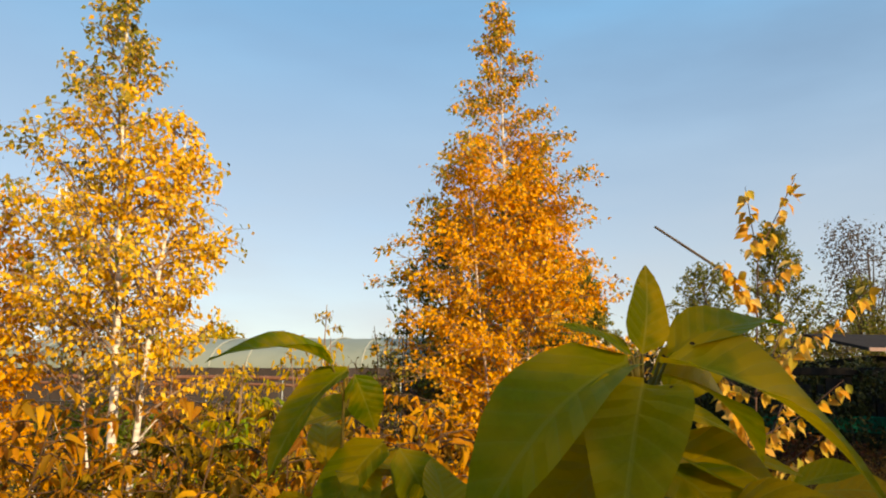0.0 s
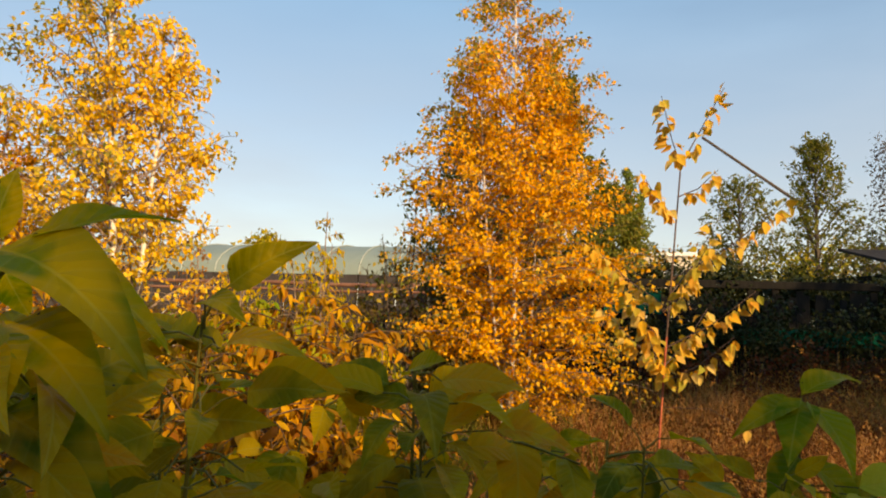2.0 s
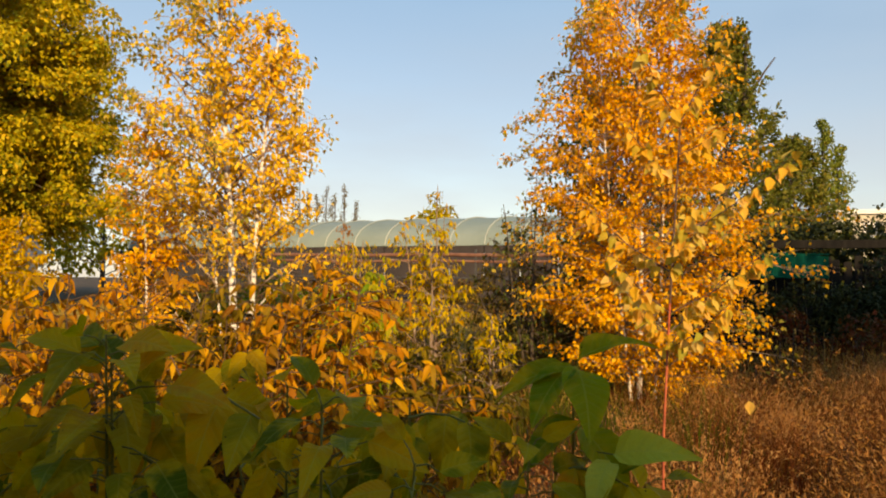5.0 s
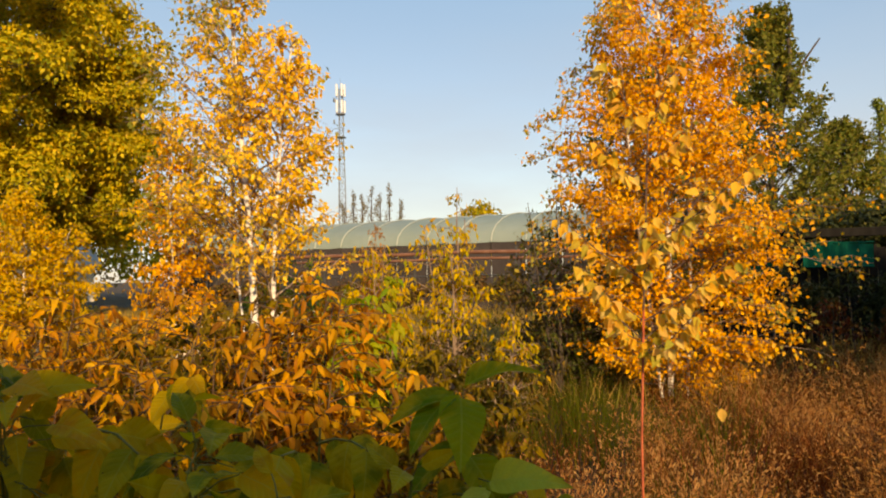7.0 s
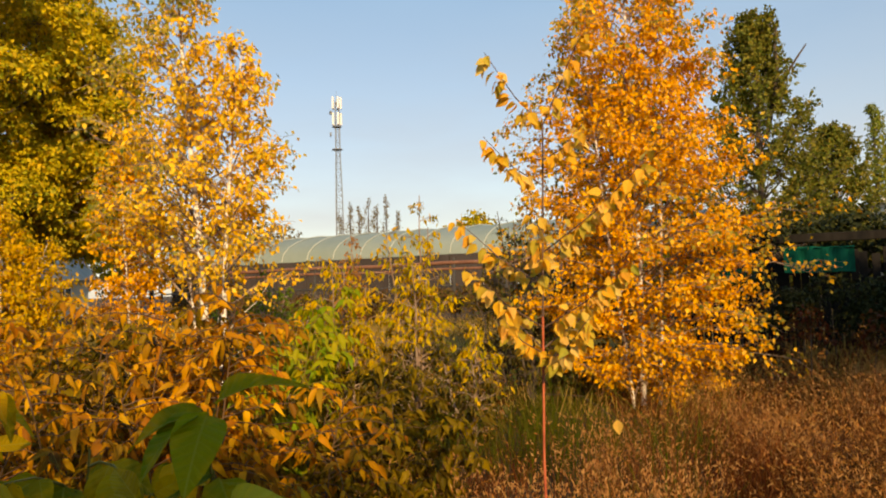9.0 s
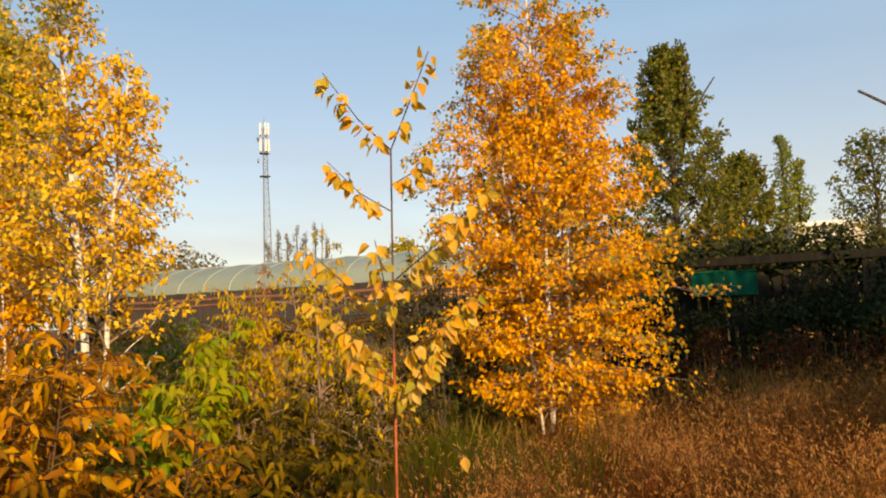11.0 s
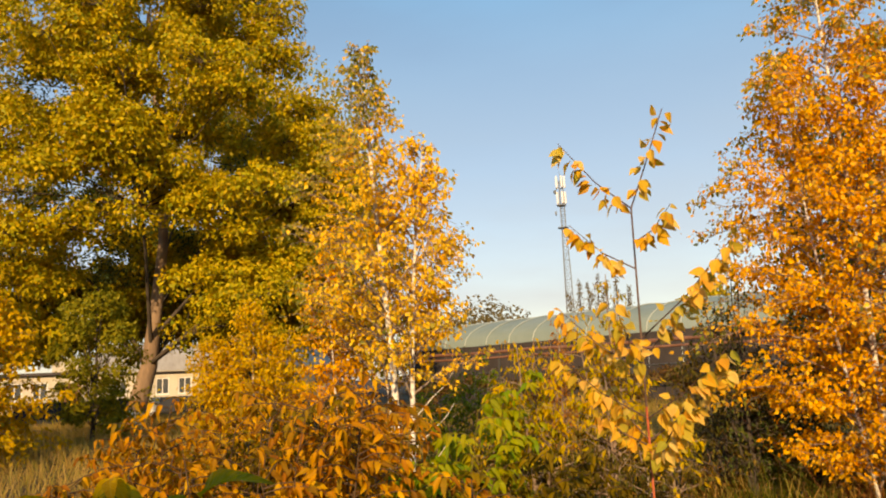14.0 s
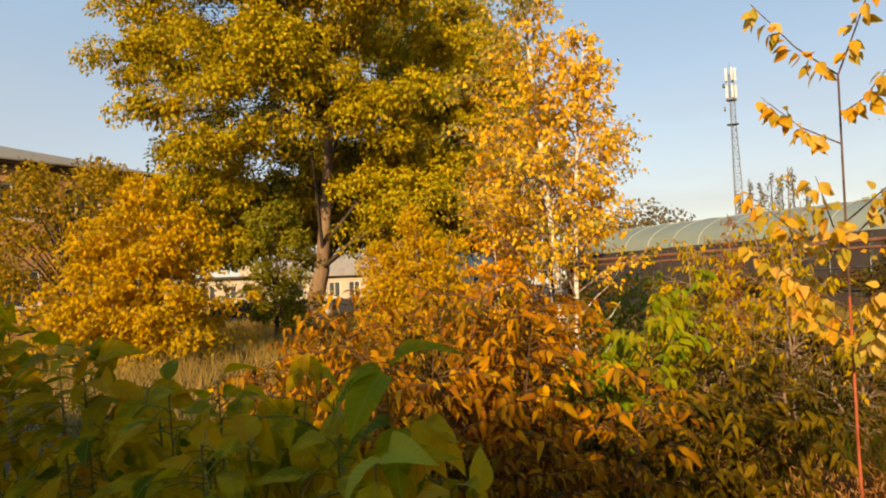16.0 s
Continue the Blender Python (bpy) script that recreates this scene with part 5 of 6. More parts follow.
LEAF_BARE = leaf_material("dull_olive_leaf", [(0.14, 0.12, 0.06), (0.20, 0.15, 0.07), (0.11, 0.10, 0.05)], through_light=0.2)
for k, (b, h) in enumerate(((23.9, 15.6), (23.2, 15.0), (22.5, 16.4), (21.8, 15.2), (21.1, 16.6), (20.3, 14.2), (24.6, 14.0))):
    x, y = 1.8 - 118 * math.sin(radians(b)), 1.1 + 118 * math.cos(radians(b))
    ends = [(rng.normal() * 0.3, rng.normal() * 0.3, z) for z in np.linspace(4, h - 0.5, 16)]
    clump_tree("poplar", (x, y, 0), "thin half-bare poplar on the skyline", "tree", [(0, 0, 0), (0, 0, h * 0.5), (0, 0, h - 0.6)], 0.2, ends, [0.55 * np.interp(e[2] / h, [0, 0.5, 1], [0.9, 1.1, 0.4]) for e in ends], 40, 0.28, LEAF_BARE, BARK_DARK, 95 + k, flat=2.6, group="skyline poplars", limb_r=0.05)
for k, (b, d, h, r) in enumerate(((14.2, 62, 7.7, 2.8), (30.5, 70, 8.0, 5.0), (33.5, 75, 7.4, 5.0), (-4, 70, 6.5, 5.0), (-8.0, 60, 7.0, 4.0), (-11.5, 66, 7.8, 3.0), (38.5, 66, 8.0, 5.0), (43, 80, 9.0, 6.0), (-18, 60, 6.0, 4.0), (-27, 60, 7, 5), (-33, 55, 7, 5))):
    x, y = 1.8 - d * math.sin(radians(b)), 1.1 + d * math.cos(radians(b))
    ends = crown_points(rng, 16, lambda z: r * np.interp(z / h, [0.2, 0.6, 1], [1, 0.9, 0.3]), h * 0.3, h * 0.93, hollow=0.2)
    clump_tree("far_tree", (x, y, 0), "rounded olive tree beyond the greenhouse", "tree", [(0, 0, 0), (0, 0, h * 0.4), (0, 0, h * 0.8)], 0.25, ends, [r * 0.4 for _ in ends], 130, 0.4, LEAF_BARE if k % 3 else LEAF_BIG, BARK_DARK, 110 + k, group="far trees", limb_r=0.06)


# ---------------------------------------------------------------- greenhouse
FILM = solid_material("pale_green_film", [(0.19, 0.24, 0.21), (0.23, 0.28, 0.25), (0.26, 0.31, 0.275)], 0.35, 0.7, bump=0.1, fine=2.5, spec=0.25)
RIB = solid_material("grey_white_rib", [(0.32, 0.36, 0.32), (0.40, 0.43, 0.39)], 3, 0.5)
PANEL = solid_material("weathered_lilac_panel", [(0.028, 0.0224, 0.021), (0.0525, 0.042, 0.0399), (0.077, 0.063, 0.0595)], 0.8, 0.8, stretch=(1, 1, 0.4), fine=8)
RUST = solid_material("rusty_steel", [(0.10, 0.045, 0.03), (0.20, 0.09, 0.055), (0.28, 0.16, 0.11)], 2.5, 0.75, fine=20)
STEEL = solid_material("grey_steel", [(0.045, 0.045, 0.045), (0.0765, 0.0743, 0.072), (0.108, 0.104, 0.099)], 4, 0.5, metal=0.4, fine=30)


def greenhouse():
    a, b = Vector((-25.5, 37.2, 0)), Vector((4.0, 30.6, 0))
    d = (b - a).normalized()
    back_way = Vector((-d.y, d.x, 0))
    n, half, wall_h, ridge = 18, 4.2, 3.0, 4.55
    t = thing("greenhouse", a, "long arched greenhouse under pale green plastic film", "greenhouse")

    def at(s, across, z):
        return d * s + back_way * across + Vector((0, 0, z))

    L = (b - a).length
    arch = [(half - half * math.cos(math.pi * k / 12), wall_h + (ridge - wall_h) * math.sin(math.pi * k / 12)) for k in range(13)]
    bm = bmesh.new()
    cols = 60
    rows = [[bm.verts.new(at(L * i / cols, x, z - 0.025 * abs(math.sin(math.pi * i * n / cols)))) for x, z in arch] for i in range(cols + 1)]
    for i in range(cols):
        for k in range(12):
            bm.faces.new((rows[i][k], rows[i + 1][k], rows[i + 1][k + 1], rows[i][k + 1]))
    part("film_cover", bm, FILM, t, "sagging pale green film", True)
    for i in range(n + 1):
        tb = Tubes()
        tb.add([tuple(at(L * i / n, x, z + 0.03)) for x, z in arch], [0.035] * 13, 5)
        mesh_part("rib", tb.mesh("rib"), RIB, t)
    for i in range(n):
        bm = bmesh.new()
        lo, hi = L * i / n + 0.03, L * (i + 1) / n - 0.03
        vs = [bm.verts.new(at(s, x, z)) for s in (lo, hi) for x in (-0.02, 0.05) for z in (0.0, wall_h - 0.03)]
        bmesh.ops.convex_hull(bm, input=vs)
        part("side_panel", bm, PANEL, t)
    for s in (0.0, L):
        bm = bmesh.new()
        vs = [bm.verts.new(at(s, x, z)) for x, z in arch] + [bm.verts.new(at(s, 2 * half, 0)), bm.verts.new(at(s, 0, 0))]
        bm.faces.new(vs)
        part("end_wall", bm, FILM, t)
    return t


greenhouse()


def pipeline():
    """Raised heating pipes on posts with a barred fence under them."""
    a, b = Vector((-19.5, 28.6, 0)), Vector((0.5, 26.2, 0))
    d = (b - a).normalized()
    L = (b - a).length
    t = thing("pipe_fence", a, "rusty raised pipes on posts along the greenhouse", "pipe fence")
    for z, r in ((2.35, 0.07), (2.12, 0.05), (1.5, 0.03), (0.75, 0.03)):
        tb = Tubes()
        tb.add([tuple(d * s + Vector((0, 0, z + 0.02 * math.sin(s)))) for s in np.linspace(0, L, 20)], [r] * 20, 8)
        mesh_part("pipe", tb.mesh("pipe"), RUST if r > 0.04 else STEEL, t, "", True)
    for i in range(11):
        bm = bmesh.new()
        p = d * (L * i / 10)
        box(bm, p + Vector((-0.04, -0.04, 0)), p + Vector((0.04, 0.04, 2.55)), 0.008)
        part("post", bm, STEEL, t)
    for i in range(60):
        tb = Tubes()
        p = d * (L * (i + 0.5) / 60)
        tb.add([tuple(p + Vector((0, 0.03, 0.6))), tuple(p + Vector((0, 0.03, 1.55)))], [0.014, 0.014], 4)
        mesh_part("bar", tb.mesh("bar"), STEEL, t)
    return t


pipeline()


# ---------------------------------------------------------------- mast
def mast():
    t = thing("radio_mast", (-58.2, 130.9, 0), "tall lattice radio mast with white antenna panels on top", "mast")
    legs = [(math.cos(a), math.sin(a)) for a in (0.4, 2.5, 4.6)]
    H = 38.5

    def w(z):
        return np.interp(z, [0, 20, 28, H], [1.1, 0.8, 0.55, 0.5])

    paint = solid_material("grey_mast_paint", [(0.13, 0.14, 0.15), (0.22, 0.23, 0.24)], 1, 0.6)
    white = solid_material("white_antenna", [(0.7, 0.7, 0.7), (0.82, 0.82, 0.82)], 1, 0.5)
    for c, s in legs:
        tb = Tubes()
        tb.add([(c * w(z), s * w(z), z) for z in np.linspace(0, H, 12)], [0.10] * 12, 5)
        mesh_part("leg", tb.mesh("leg"), paint, t)
    tb = Tubes()
    zs = np.arange(0.5, H, 1.3)
    for z in zs:
        for k in range(3):
            a, b = legs[k], legs[(k + 1) % 3]
            tb.add([(a[0] * w(z), a[1] * w(z), z), (b[0] * w(z + 1.3), b[1] * w(z + 1.3), min(H, z + 1.3))], [0.045, 0.045], 3)
            tb.add([(a[0] * w(z), a[1] * w(z), z), (b[0] * w(z), b[1] * w(z), z)], [0.04, 0.04], 3)
    mesh_part("lattice", tb.mesh("lattice"), paint, t)
    for z, r in ((29.0, 1.05), (33.5, 0.95)):
        bm = bmesh.new()
        bmesh.ops.create_cone(bm, cap_ends=True, segments=10, radius1=r, radius2=r, depth=0.15, matrix=Matrix.Translation((0, 0, z)))
        part("platform", bm, paint, t)
    for z in (38.2, 35.0):
        for a in (0.3, 1.6, 2.9, 4.2, 5.5):
            bm = bmesh.new()
            p = Vector((math.cos(a) * 0.85, math.sin(a) * 0.85, z))
            box(bm, p - Vector((0.17, 0.17, 1.2)), p + Vector((0.17, 0.17, 1.2)), 0.05)
            part("antenna_panel", bm, white, t, "white antenna panel")
    tb = Tubes()
    tb.add([(0, 0, H - 1), (0, 0, 40.6)], [0.06, 0.03], 5)
    mesh_part("lightning_rod", tb.mesh("lightning_rod"), paint, t)
    for z, a in ((36.2, 3.9), (32.0, 3.6)):
        bm = bmesh.new()
        bmesh.ops.create_cone(bm, cap_ends=True, segments=14, radius1=0.45, radius2=0.4, depth=0.3, matrix=Matrix.Translation((math.cos(a) * 1.2, math.sin(a) * 1.2, z)) @ Matrix.Rotation(a, 4, "Z") @ Matrix.Rotation(math.pi / 2, 4, "Y"))
        part("dish", bm, paint, t, "dark round dish")


mast()


# ---------------------------------------------------------------- leaning pole
t = thing("leaning_pole", (26.6, 56.5, 0), "long thin boom sloping down from the sky to a post", "pole")
tb = Tubes()
tb.add([(-5.3, 0.0, 15.75), (0.0, 0.0, 12.3), (3.0, 0.0, 10.35)], [0.10, 0.12, 0.13], 7)
mesh_part("pole", tb.mesh("pole"), BARK_DARK, t)
tb = Tubes()
tb.add([(2.9, 0.0, 0), (2.9, 0.0, 10.5)], [0.12, 0.09], 7)
mesh_part("post", tb.mesh("post"), BARK_DARK, t)


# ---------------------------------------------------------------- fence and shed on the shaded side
# planks coloured near black: the deep shade on the fence is in the colour
PLANK = solid_material("shade_dark_plank", [(0.010, 0.009, 0.008), (0.018, 0.016, 0.014), (0.030, 0.027, 0.023)], 3, 0.95, stretch=(4, 4, 0.5), fine=25, spec=0.08)
NET = solid_material("green_shade_net", [(0.0, 0.07, 0.04), (0.002, 0.11, 0.065), (0.004, 0.16, 0.09)], 3, 0.9, fine=40, spec=0.05)


def fence():
    a, b = Vector((2.2, 14.6, 0.25)), Vector((14.5, 12.6, 0.4))
    d = (b - a).normalized()
    L = (b - a).length
    t = thing("plank_fence", a, "old plank fence with its deep shade put into the colour", "fence")
    rng2 = random.Random(9)
    n = 88
    w = L / n
    mats = bpy.data.meshes
    shapes = []
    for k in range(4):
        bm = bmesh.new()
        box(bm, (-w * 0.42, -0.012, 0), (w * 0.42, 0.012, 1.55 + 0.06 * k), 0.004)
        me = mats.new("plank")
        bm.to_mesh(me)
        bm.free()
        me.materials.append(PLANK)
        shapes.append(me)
    ang = math.atan2(d.y, d.x)
    for i in range(n):
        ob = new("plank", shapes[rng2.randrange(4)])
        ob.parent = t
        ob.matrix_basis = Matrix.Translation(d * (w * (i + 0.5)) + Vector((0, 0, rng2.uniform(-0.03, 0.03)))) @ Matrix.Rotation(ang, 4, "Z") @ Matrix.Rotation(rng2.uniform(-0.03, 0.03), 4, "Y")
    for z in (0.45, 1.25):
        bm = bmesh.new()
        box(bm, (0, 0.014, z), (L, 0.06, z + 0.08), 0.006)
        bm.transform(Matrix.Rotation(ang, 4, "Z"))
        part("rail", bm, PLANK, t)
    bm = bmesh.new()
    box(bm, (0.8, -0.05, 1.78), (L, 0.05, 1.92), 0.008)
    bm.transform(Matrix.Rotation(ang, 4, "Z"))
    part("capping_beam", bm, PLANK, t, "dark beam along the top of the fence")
    return t


fence()


def net(place, length, low, high, ang, label, seed):
    t = thing("shade_net", place, label, "netting", "green nets on the fence")
    rng2 = random.Random(seed)
    bm = bmesh.new()
    n = int(length * 22)
    cols = [[bm.verts.new((length * i / n, 0.03 * math.sin(i * 1.3) + 0.015 * math.sin(i * 0.37), z + (0.03 * math.sin(i * 0.21) if k else 0.02 * math.sin(i * 0.5)))) for k, z in enumerate((low, (low + high) / 2, high))] for i in range(n + 1)]
    for i in range(n):
        for k in range(2):
            bm.faces.new((cols[i][k], cols[i + 1][k], cols[i + 1][k + 1], cols[i][k + 1]))
    bm.transform(Matrix.Rotation(ang, 4, "Z"))
    part("cloth", bm, NET, t, "pleated green netting", True)
    for z in (low, high):
        tb = Tubes()
        tb.add([(0, -0.01, z), (length * math.cos(ang), length * math.sin(ang) - 0.01, z)], [0.012, 0.012], 5)
        mesh_part("cord", tb.mesh("cord"), NET, t)


net((3.72, 14.0, 0.3), 1.0, 1.24, 1.62, -0.16, "bright green shade netting pleated along the fence", 3)
net((2.7, 14.22, 0.3), 0.6, 1.1, 1.3, -0.16, "green shade netting hung on the fence", 4)
net((5.4, 13.75, 0.3), 4.5, 0.75, 1.0, -0.16, "low strip of dark green netting on the fence", 5)


def hedge(place, length, height, depth, ang, mat, label, seed, per=140, size=0.07, cat="hedge"):
    rng2 = np.random.default_rng(seed)
    t = thing("hedge", place, label, cat)
    n = int(length * 4)
    c, s = math.cos(ang), math.sin(ang)
    pts = []
    for i in range(n):
        u, v = length * (i + rng2.uniform()) / n, rng2.uniform(-depth, depth) / 2
        h = height * rng2.uniform(0.35, 1.0)
        pts.append((u * c - v * s, u * s + v * c, h * 0.8))
    tb = Tubes()
    for p in pts:
        tb.add([(p[0], p[1], 0), (p[0] + rng2.normal() * 0.05, p[1], p[2])], [0.012, 0.004], 4)
    mesh_part("stemwork", tb.mesh("stemwork"), BARK_DARK, t)["kind"] = "stuff"
    P, D, S, N = clumps(rng2, pts, [height * rng2.uniform(0.14, 0.26) for _ in pts], per, size)
    P[:, 2] = np.maximum(P[:, 2], 0.03)
    mesh_part("foliage", leaf_cloud("foliage", P, D, S, rng2, tops=N), mat, t)
    return t


hedge((4.7, 13.4, 0.35), 10.8, 1.9, 0.9, -0.16, LEAF_HEDGE_SHADED, "overgrown hedge along the fence, its shade put into dark leaves", 51, per=330)
hedge((-18, 27.6, 0), 18.5, 1.7, 1.2, -0.12, leaf_material("brown_hedge_leaf", [(0.10, 0.05, 0.02), (0.16, 0.08, 0.03), (0.09, 0.08, 0.02), (0.20, 0.12, 0.03)], through_light=0.25), "brown thicket under the raised pipes", 55, per=200, size=0.12, cat="thicket")
hedge((3.0, 15.3, 0.3), 12.0, 2.5, 1.3, -0.16, LEAF_HEDGE_SHADED, "hedge rising behind the fence, its shade put into dark leaves", 54, per=760, size=0.09)
hedge((3.0, 13.5, 0.25), 3.4, 1.45, 0.6, -0.16, LEAF_HEDGE_SHADED, "weeds grown up against the fence, their shade put into dark leaves", 56, per=420, size=0.055)
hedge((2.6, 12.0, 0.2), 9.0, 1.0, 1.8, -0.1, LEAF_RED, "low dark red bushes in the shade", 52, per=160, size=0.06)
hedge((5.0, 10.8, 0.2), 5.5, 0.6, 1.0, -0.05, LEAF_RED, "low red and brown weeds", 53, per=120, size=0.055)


def shed():
    t = thing("shed", (11.2, 17.0, 0.3), "dark low shed with a flat grey roof and pale edge", "shed")
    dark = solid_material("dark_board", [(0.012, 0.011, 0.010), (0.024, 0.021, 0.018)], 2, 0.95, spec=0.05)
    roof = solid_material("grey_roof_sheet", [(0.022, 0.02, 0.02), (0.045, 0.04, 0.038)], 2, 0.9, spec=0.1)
    edge = solid_material("pale_roof_edge", [(0.26, 0.17, 0.15), (0.38, 0.28, 0.25)], 3, 0.7)
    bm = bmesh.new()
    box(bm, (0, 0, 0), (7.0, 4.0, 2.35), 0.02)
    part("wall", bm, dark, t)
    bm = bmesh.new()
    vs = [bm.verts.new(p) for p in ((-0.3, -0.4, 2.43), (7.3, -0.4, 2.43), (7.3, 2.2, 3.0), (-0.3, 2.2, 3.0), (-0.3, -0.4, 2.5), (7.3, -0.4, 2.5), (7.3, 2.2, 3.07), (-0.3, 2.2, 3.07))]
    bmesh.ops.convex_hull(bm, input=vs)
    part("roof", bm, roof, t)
    bm = bmesh.new()
    box(bm, (-0.32, -0.44, 2.42), (7.32, -0.405, 2.5))
    part("roof_edge", bm, edge, t, "pale worn roof edge")


shed()


# ---------------------------------------------------------------- buildings
GLASS = glass_material()
WHITE_FRAME = solid_material("white_window_paint", [(0.66, 0.64, 0.6), (0.8, 0.78, 0.74)], 3, 0.6)
CREAM = solid_material("cream_limewash", [(0.476, 0.416, 0.323), (0.578, 0.51, 0.408), (0.629, 0.57, 0.468)], 0.7, 0.9, fine=7)
SLATE = solid_material("grey_slate_roof", [(0.28, 0.25, 0.21), (0.38, 0.34, 0.29), (0.44, 0.40, 0.35)], 0.8, 0.85, stretch=(5, 1, 1), fine=10)


def window_unit(parent, m, w, h, panes=2, name="window"):
    """A window with one ring-shaped frame; mullions, transom, sill and pane are its pieces."""
    bm = bmesh.new()
    ring = [[bm.verts.new((x, y, z)) for x, z in ((-a, c), (a, c), (a, d), (-a, d))] for y in (-0.05, 0.03) for a, c, d in ((w / 2, 0, h), (w / 2 - 0.09, 0.09, h - 0.09))]
    for k in range(4):
        n = (k + 1) % 4
        for p, q in ((0, 1), (1, 3), (3, 2), (2, 0)):
            bm.faces.new((ring[p][k], ring[p][n], ring[q][n], ring[q][k]))
    bm.transform(m)
    win = part(name, bm, WHITE_FRAME, parent, "white window frame")
    bars = [("mullion", (-w / 2 + w * k / panes - 0.035, -0.045, 0.09), (-w / 2 + w * k / panes + 0.035, 0.02, h - 0.09)) for k in range(1, panes)]
    bars += [("sill", (-w / 2 - 0.04, -0.2, -0.06), (w / 2 + 0.04, -0.052, -0.004))]
    for label, lo, hi in bars:
        bm = bmesh.new()
        box(bm, lo, hi)
        bm.transform(m)
        part(label, bm, WHITE_FRAME, win)
    bm = bmesh.new()
    box(bm, (-w / 2 + 0.03, -0.02, 0.02), (w / 2 - 0.03, 0.005, h - 0.02))
    bm.transform(m)
    part("pane", bm, GLASS, win)
    return win


def wall_with_openings(bm, L, H, thick, holes):
    """Wall along +x from 0 to L, outer face at y = 0, with rectangular holes (x0, x1, z0, z1)."""
    xs = sorted({0.0, L, *[v for h in holes for v in h[:2]]})
    zs = sorted({0.0, H, *[v for h in holes for v in h[2:]]})
    for x0, x1 in zip(xs, xs[1:]):
        for z0, z1 in zip(zs, zs[1:]):
            cx, cz = (x0 + x1) / 2, (z0 + z1) / 2
            if any(h[0] < cx < h[1] and h[2] < cz < h[3] for h in holes):
                continue
            box(bm, (x0, 0, z0), (x1, thick, z1))
    bmesh.ops.remove_doubles(bm, verts=bm.verts, dist=0.0005)


def low_house():
    b0, b1, dist = 66.5, 43.0, 60.0

    def at(b):
        r = dist / math.cos(radians(b - 57))
        return Vector((2.2 - r * math.sin(radians(b)), 1.25 + r * math.cos(radians(b)), 0))

    a, b = at(b0), at(b1)
    ang = math.atan2((b - a).y, (b - a).x)
    L = (b - a).length
    t = thing("low_house", a, "long low cream house with grey pitched roof", "house")
    t.rotation_euler = (0, 0, ang)
    xs = [1.6, 3.2, 8.4, 9.9, 11.4, 13.0, 15.0, 17.0, 19.2, 21.4, 23.4]
    holes = [(x - 0.5, x + 0.5, 1.0, 2.3) for x in xs] + [(4.7, 5.7, 0.1, 2.15)]
    bm = bmesh.new()
    wall_with_openings(bm, L, 2.75, 0.35, holes)
    wall = part("wall", bm, CREAM, t)
    for x in xs:
        window_unit(t, Matrix.Translation((x, 0.12, 1.02)), 0.98, 1.26)
    bm = bmesh.new()
    box(bm, (4.72, 0.1, 0.1), (5.68, 0.18, 2.13), 0.01)
    part("door", bm, solid_material("red_brown_door", [(0.16, 0.06, 0.04), (0.26, 0.11, 0.07)], 2, 0.6), t, "red-brown wooden door")
    for side in (4.45, 5.72):
        for k in range(5):
            bm = bmesh.new()
            wd = 0.24 if k % 2 else 0.16
            box(bm, (side, -0.04, 0.1 + k * 0.42), (side + wd, -0.003, 0.44 + k * 0.42), 0.01)
            part("quoin", bm, solid_material("brick_quoin", [(0.24, 0.09, 0.06), (0.34, 0.14, 0.09)], 3, 0.8) if k == 0 and side < 5 else bpy.data.materials["brick_quoin"], t)
    for lo, hi, name in (((0, 0.35, 0), (0.35, 7, 2.75), "end_wall"), ((L - 0.35, 0.35, 0), (L, 7, 2.75), "end_wall"), ((0, 7, 0), (L, 7.35, 2.75), "back_wall")):
        bm = bmesh.new()
        box(bm, lo, hi)
        part(name, bm, CREAM, t)
    bm = bmesh.new()
    x0 = 6.6
    vs = [bm.verts.new(p) for p in ((x0, -0.5, 2.72), (L + 0.4, -0.5, 2.72), (x0, 7.8, 2.72), (L + 0.4, 7.8, 2.72), (x0, 3.6, 5.0), (L + 0.4, 3.6, 5.0), (x0, -0.5, 2.82), (L + 0.4, -0.5, 2.82))]
    bmesh.ops.convex_hull(bm, input=vs)
    part("roof", bm, SLATE, t, "grey pitched roof")
    bm = bmesh.new()
    box(bm, (-0.3, -0.35, 2.755), (x0 - 0.02, 7.6, 2.95), 0.02)
    part("flat_roof", bm, solid_material("dark_tarred_roof", [(0.05, 0.04, 0.04), (0.09, 0.075, 0.07)], 1, 0.8), t, "dark flat roof of the annex")
    bm = bmesh.new()
    box(bm, (3.9, 0.3, 2.96), (6.2, 2.0, 4.0), 0.02)
    part("chimney", bm, CREAM, t, "cream plastered roof box")
    return t, ang, L


house, house_ang = low_house()[:2]

# low dark wall and a white tub in front of the house
bm = bmesh.new()
box(bm, (0, 0, 0), (17.0, 0.3, 0.95), 0.03)
bm.transform(Matrix.Rotation(house_ang, 4, "Z"))
kerb = part("low_wall", bm, solid_material("dark_low_wall", [(0.025, 0.027, 0.035), (0.06, 0.062, 0.075)], 1, 0.8), None)
kerb.location = (2.2 - 50 * math.sin(radians(65)), 1.25 + 50 * math.cos(radians(65)), 0)
tagged(kerb, "low dark wall before the house", "wall", kind="structure")
t = thing("white_tub", (-34.4, 25.6, 0), "small white plastic tub standing on the grass", "tub")
bm = bmesh.new()
bmesh.ops.create_cone(bm, cap_ends=True, segments=16, radius1=0.32, radius2=0.42, depth=1.0, matrix=Matrix.Translation((0, 0, 0.5)))
bmesh.ops.bevel(bm, geom=list(bm.edges), offset=0.03, segments=1, affect="EDGES")
part("body", bm, WHITE_FRAME, t)


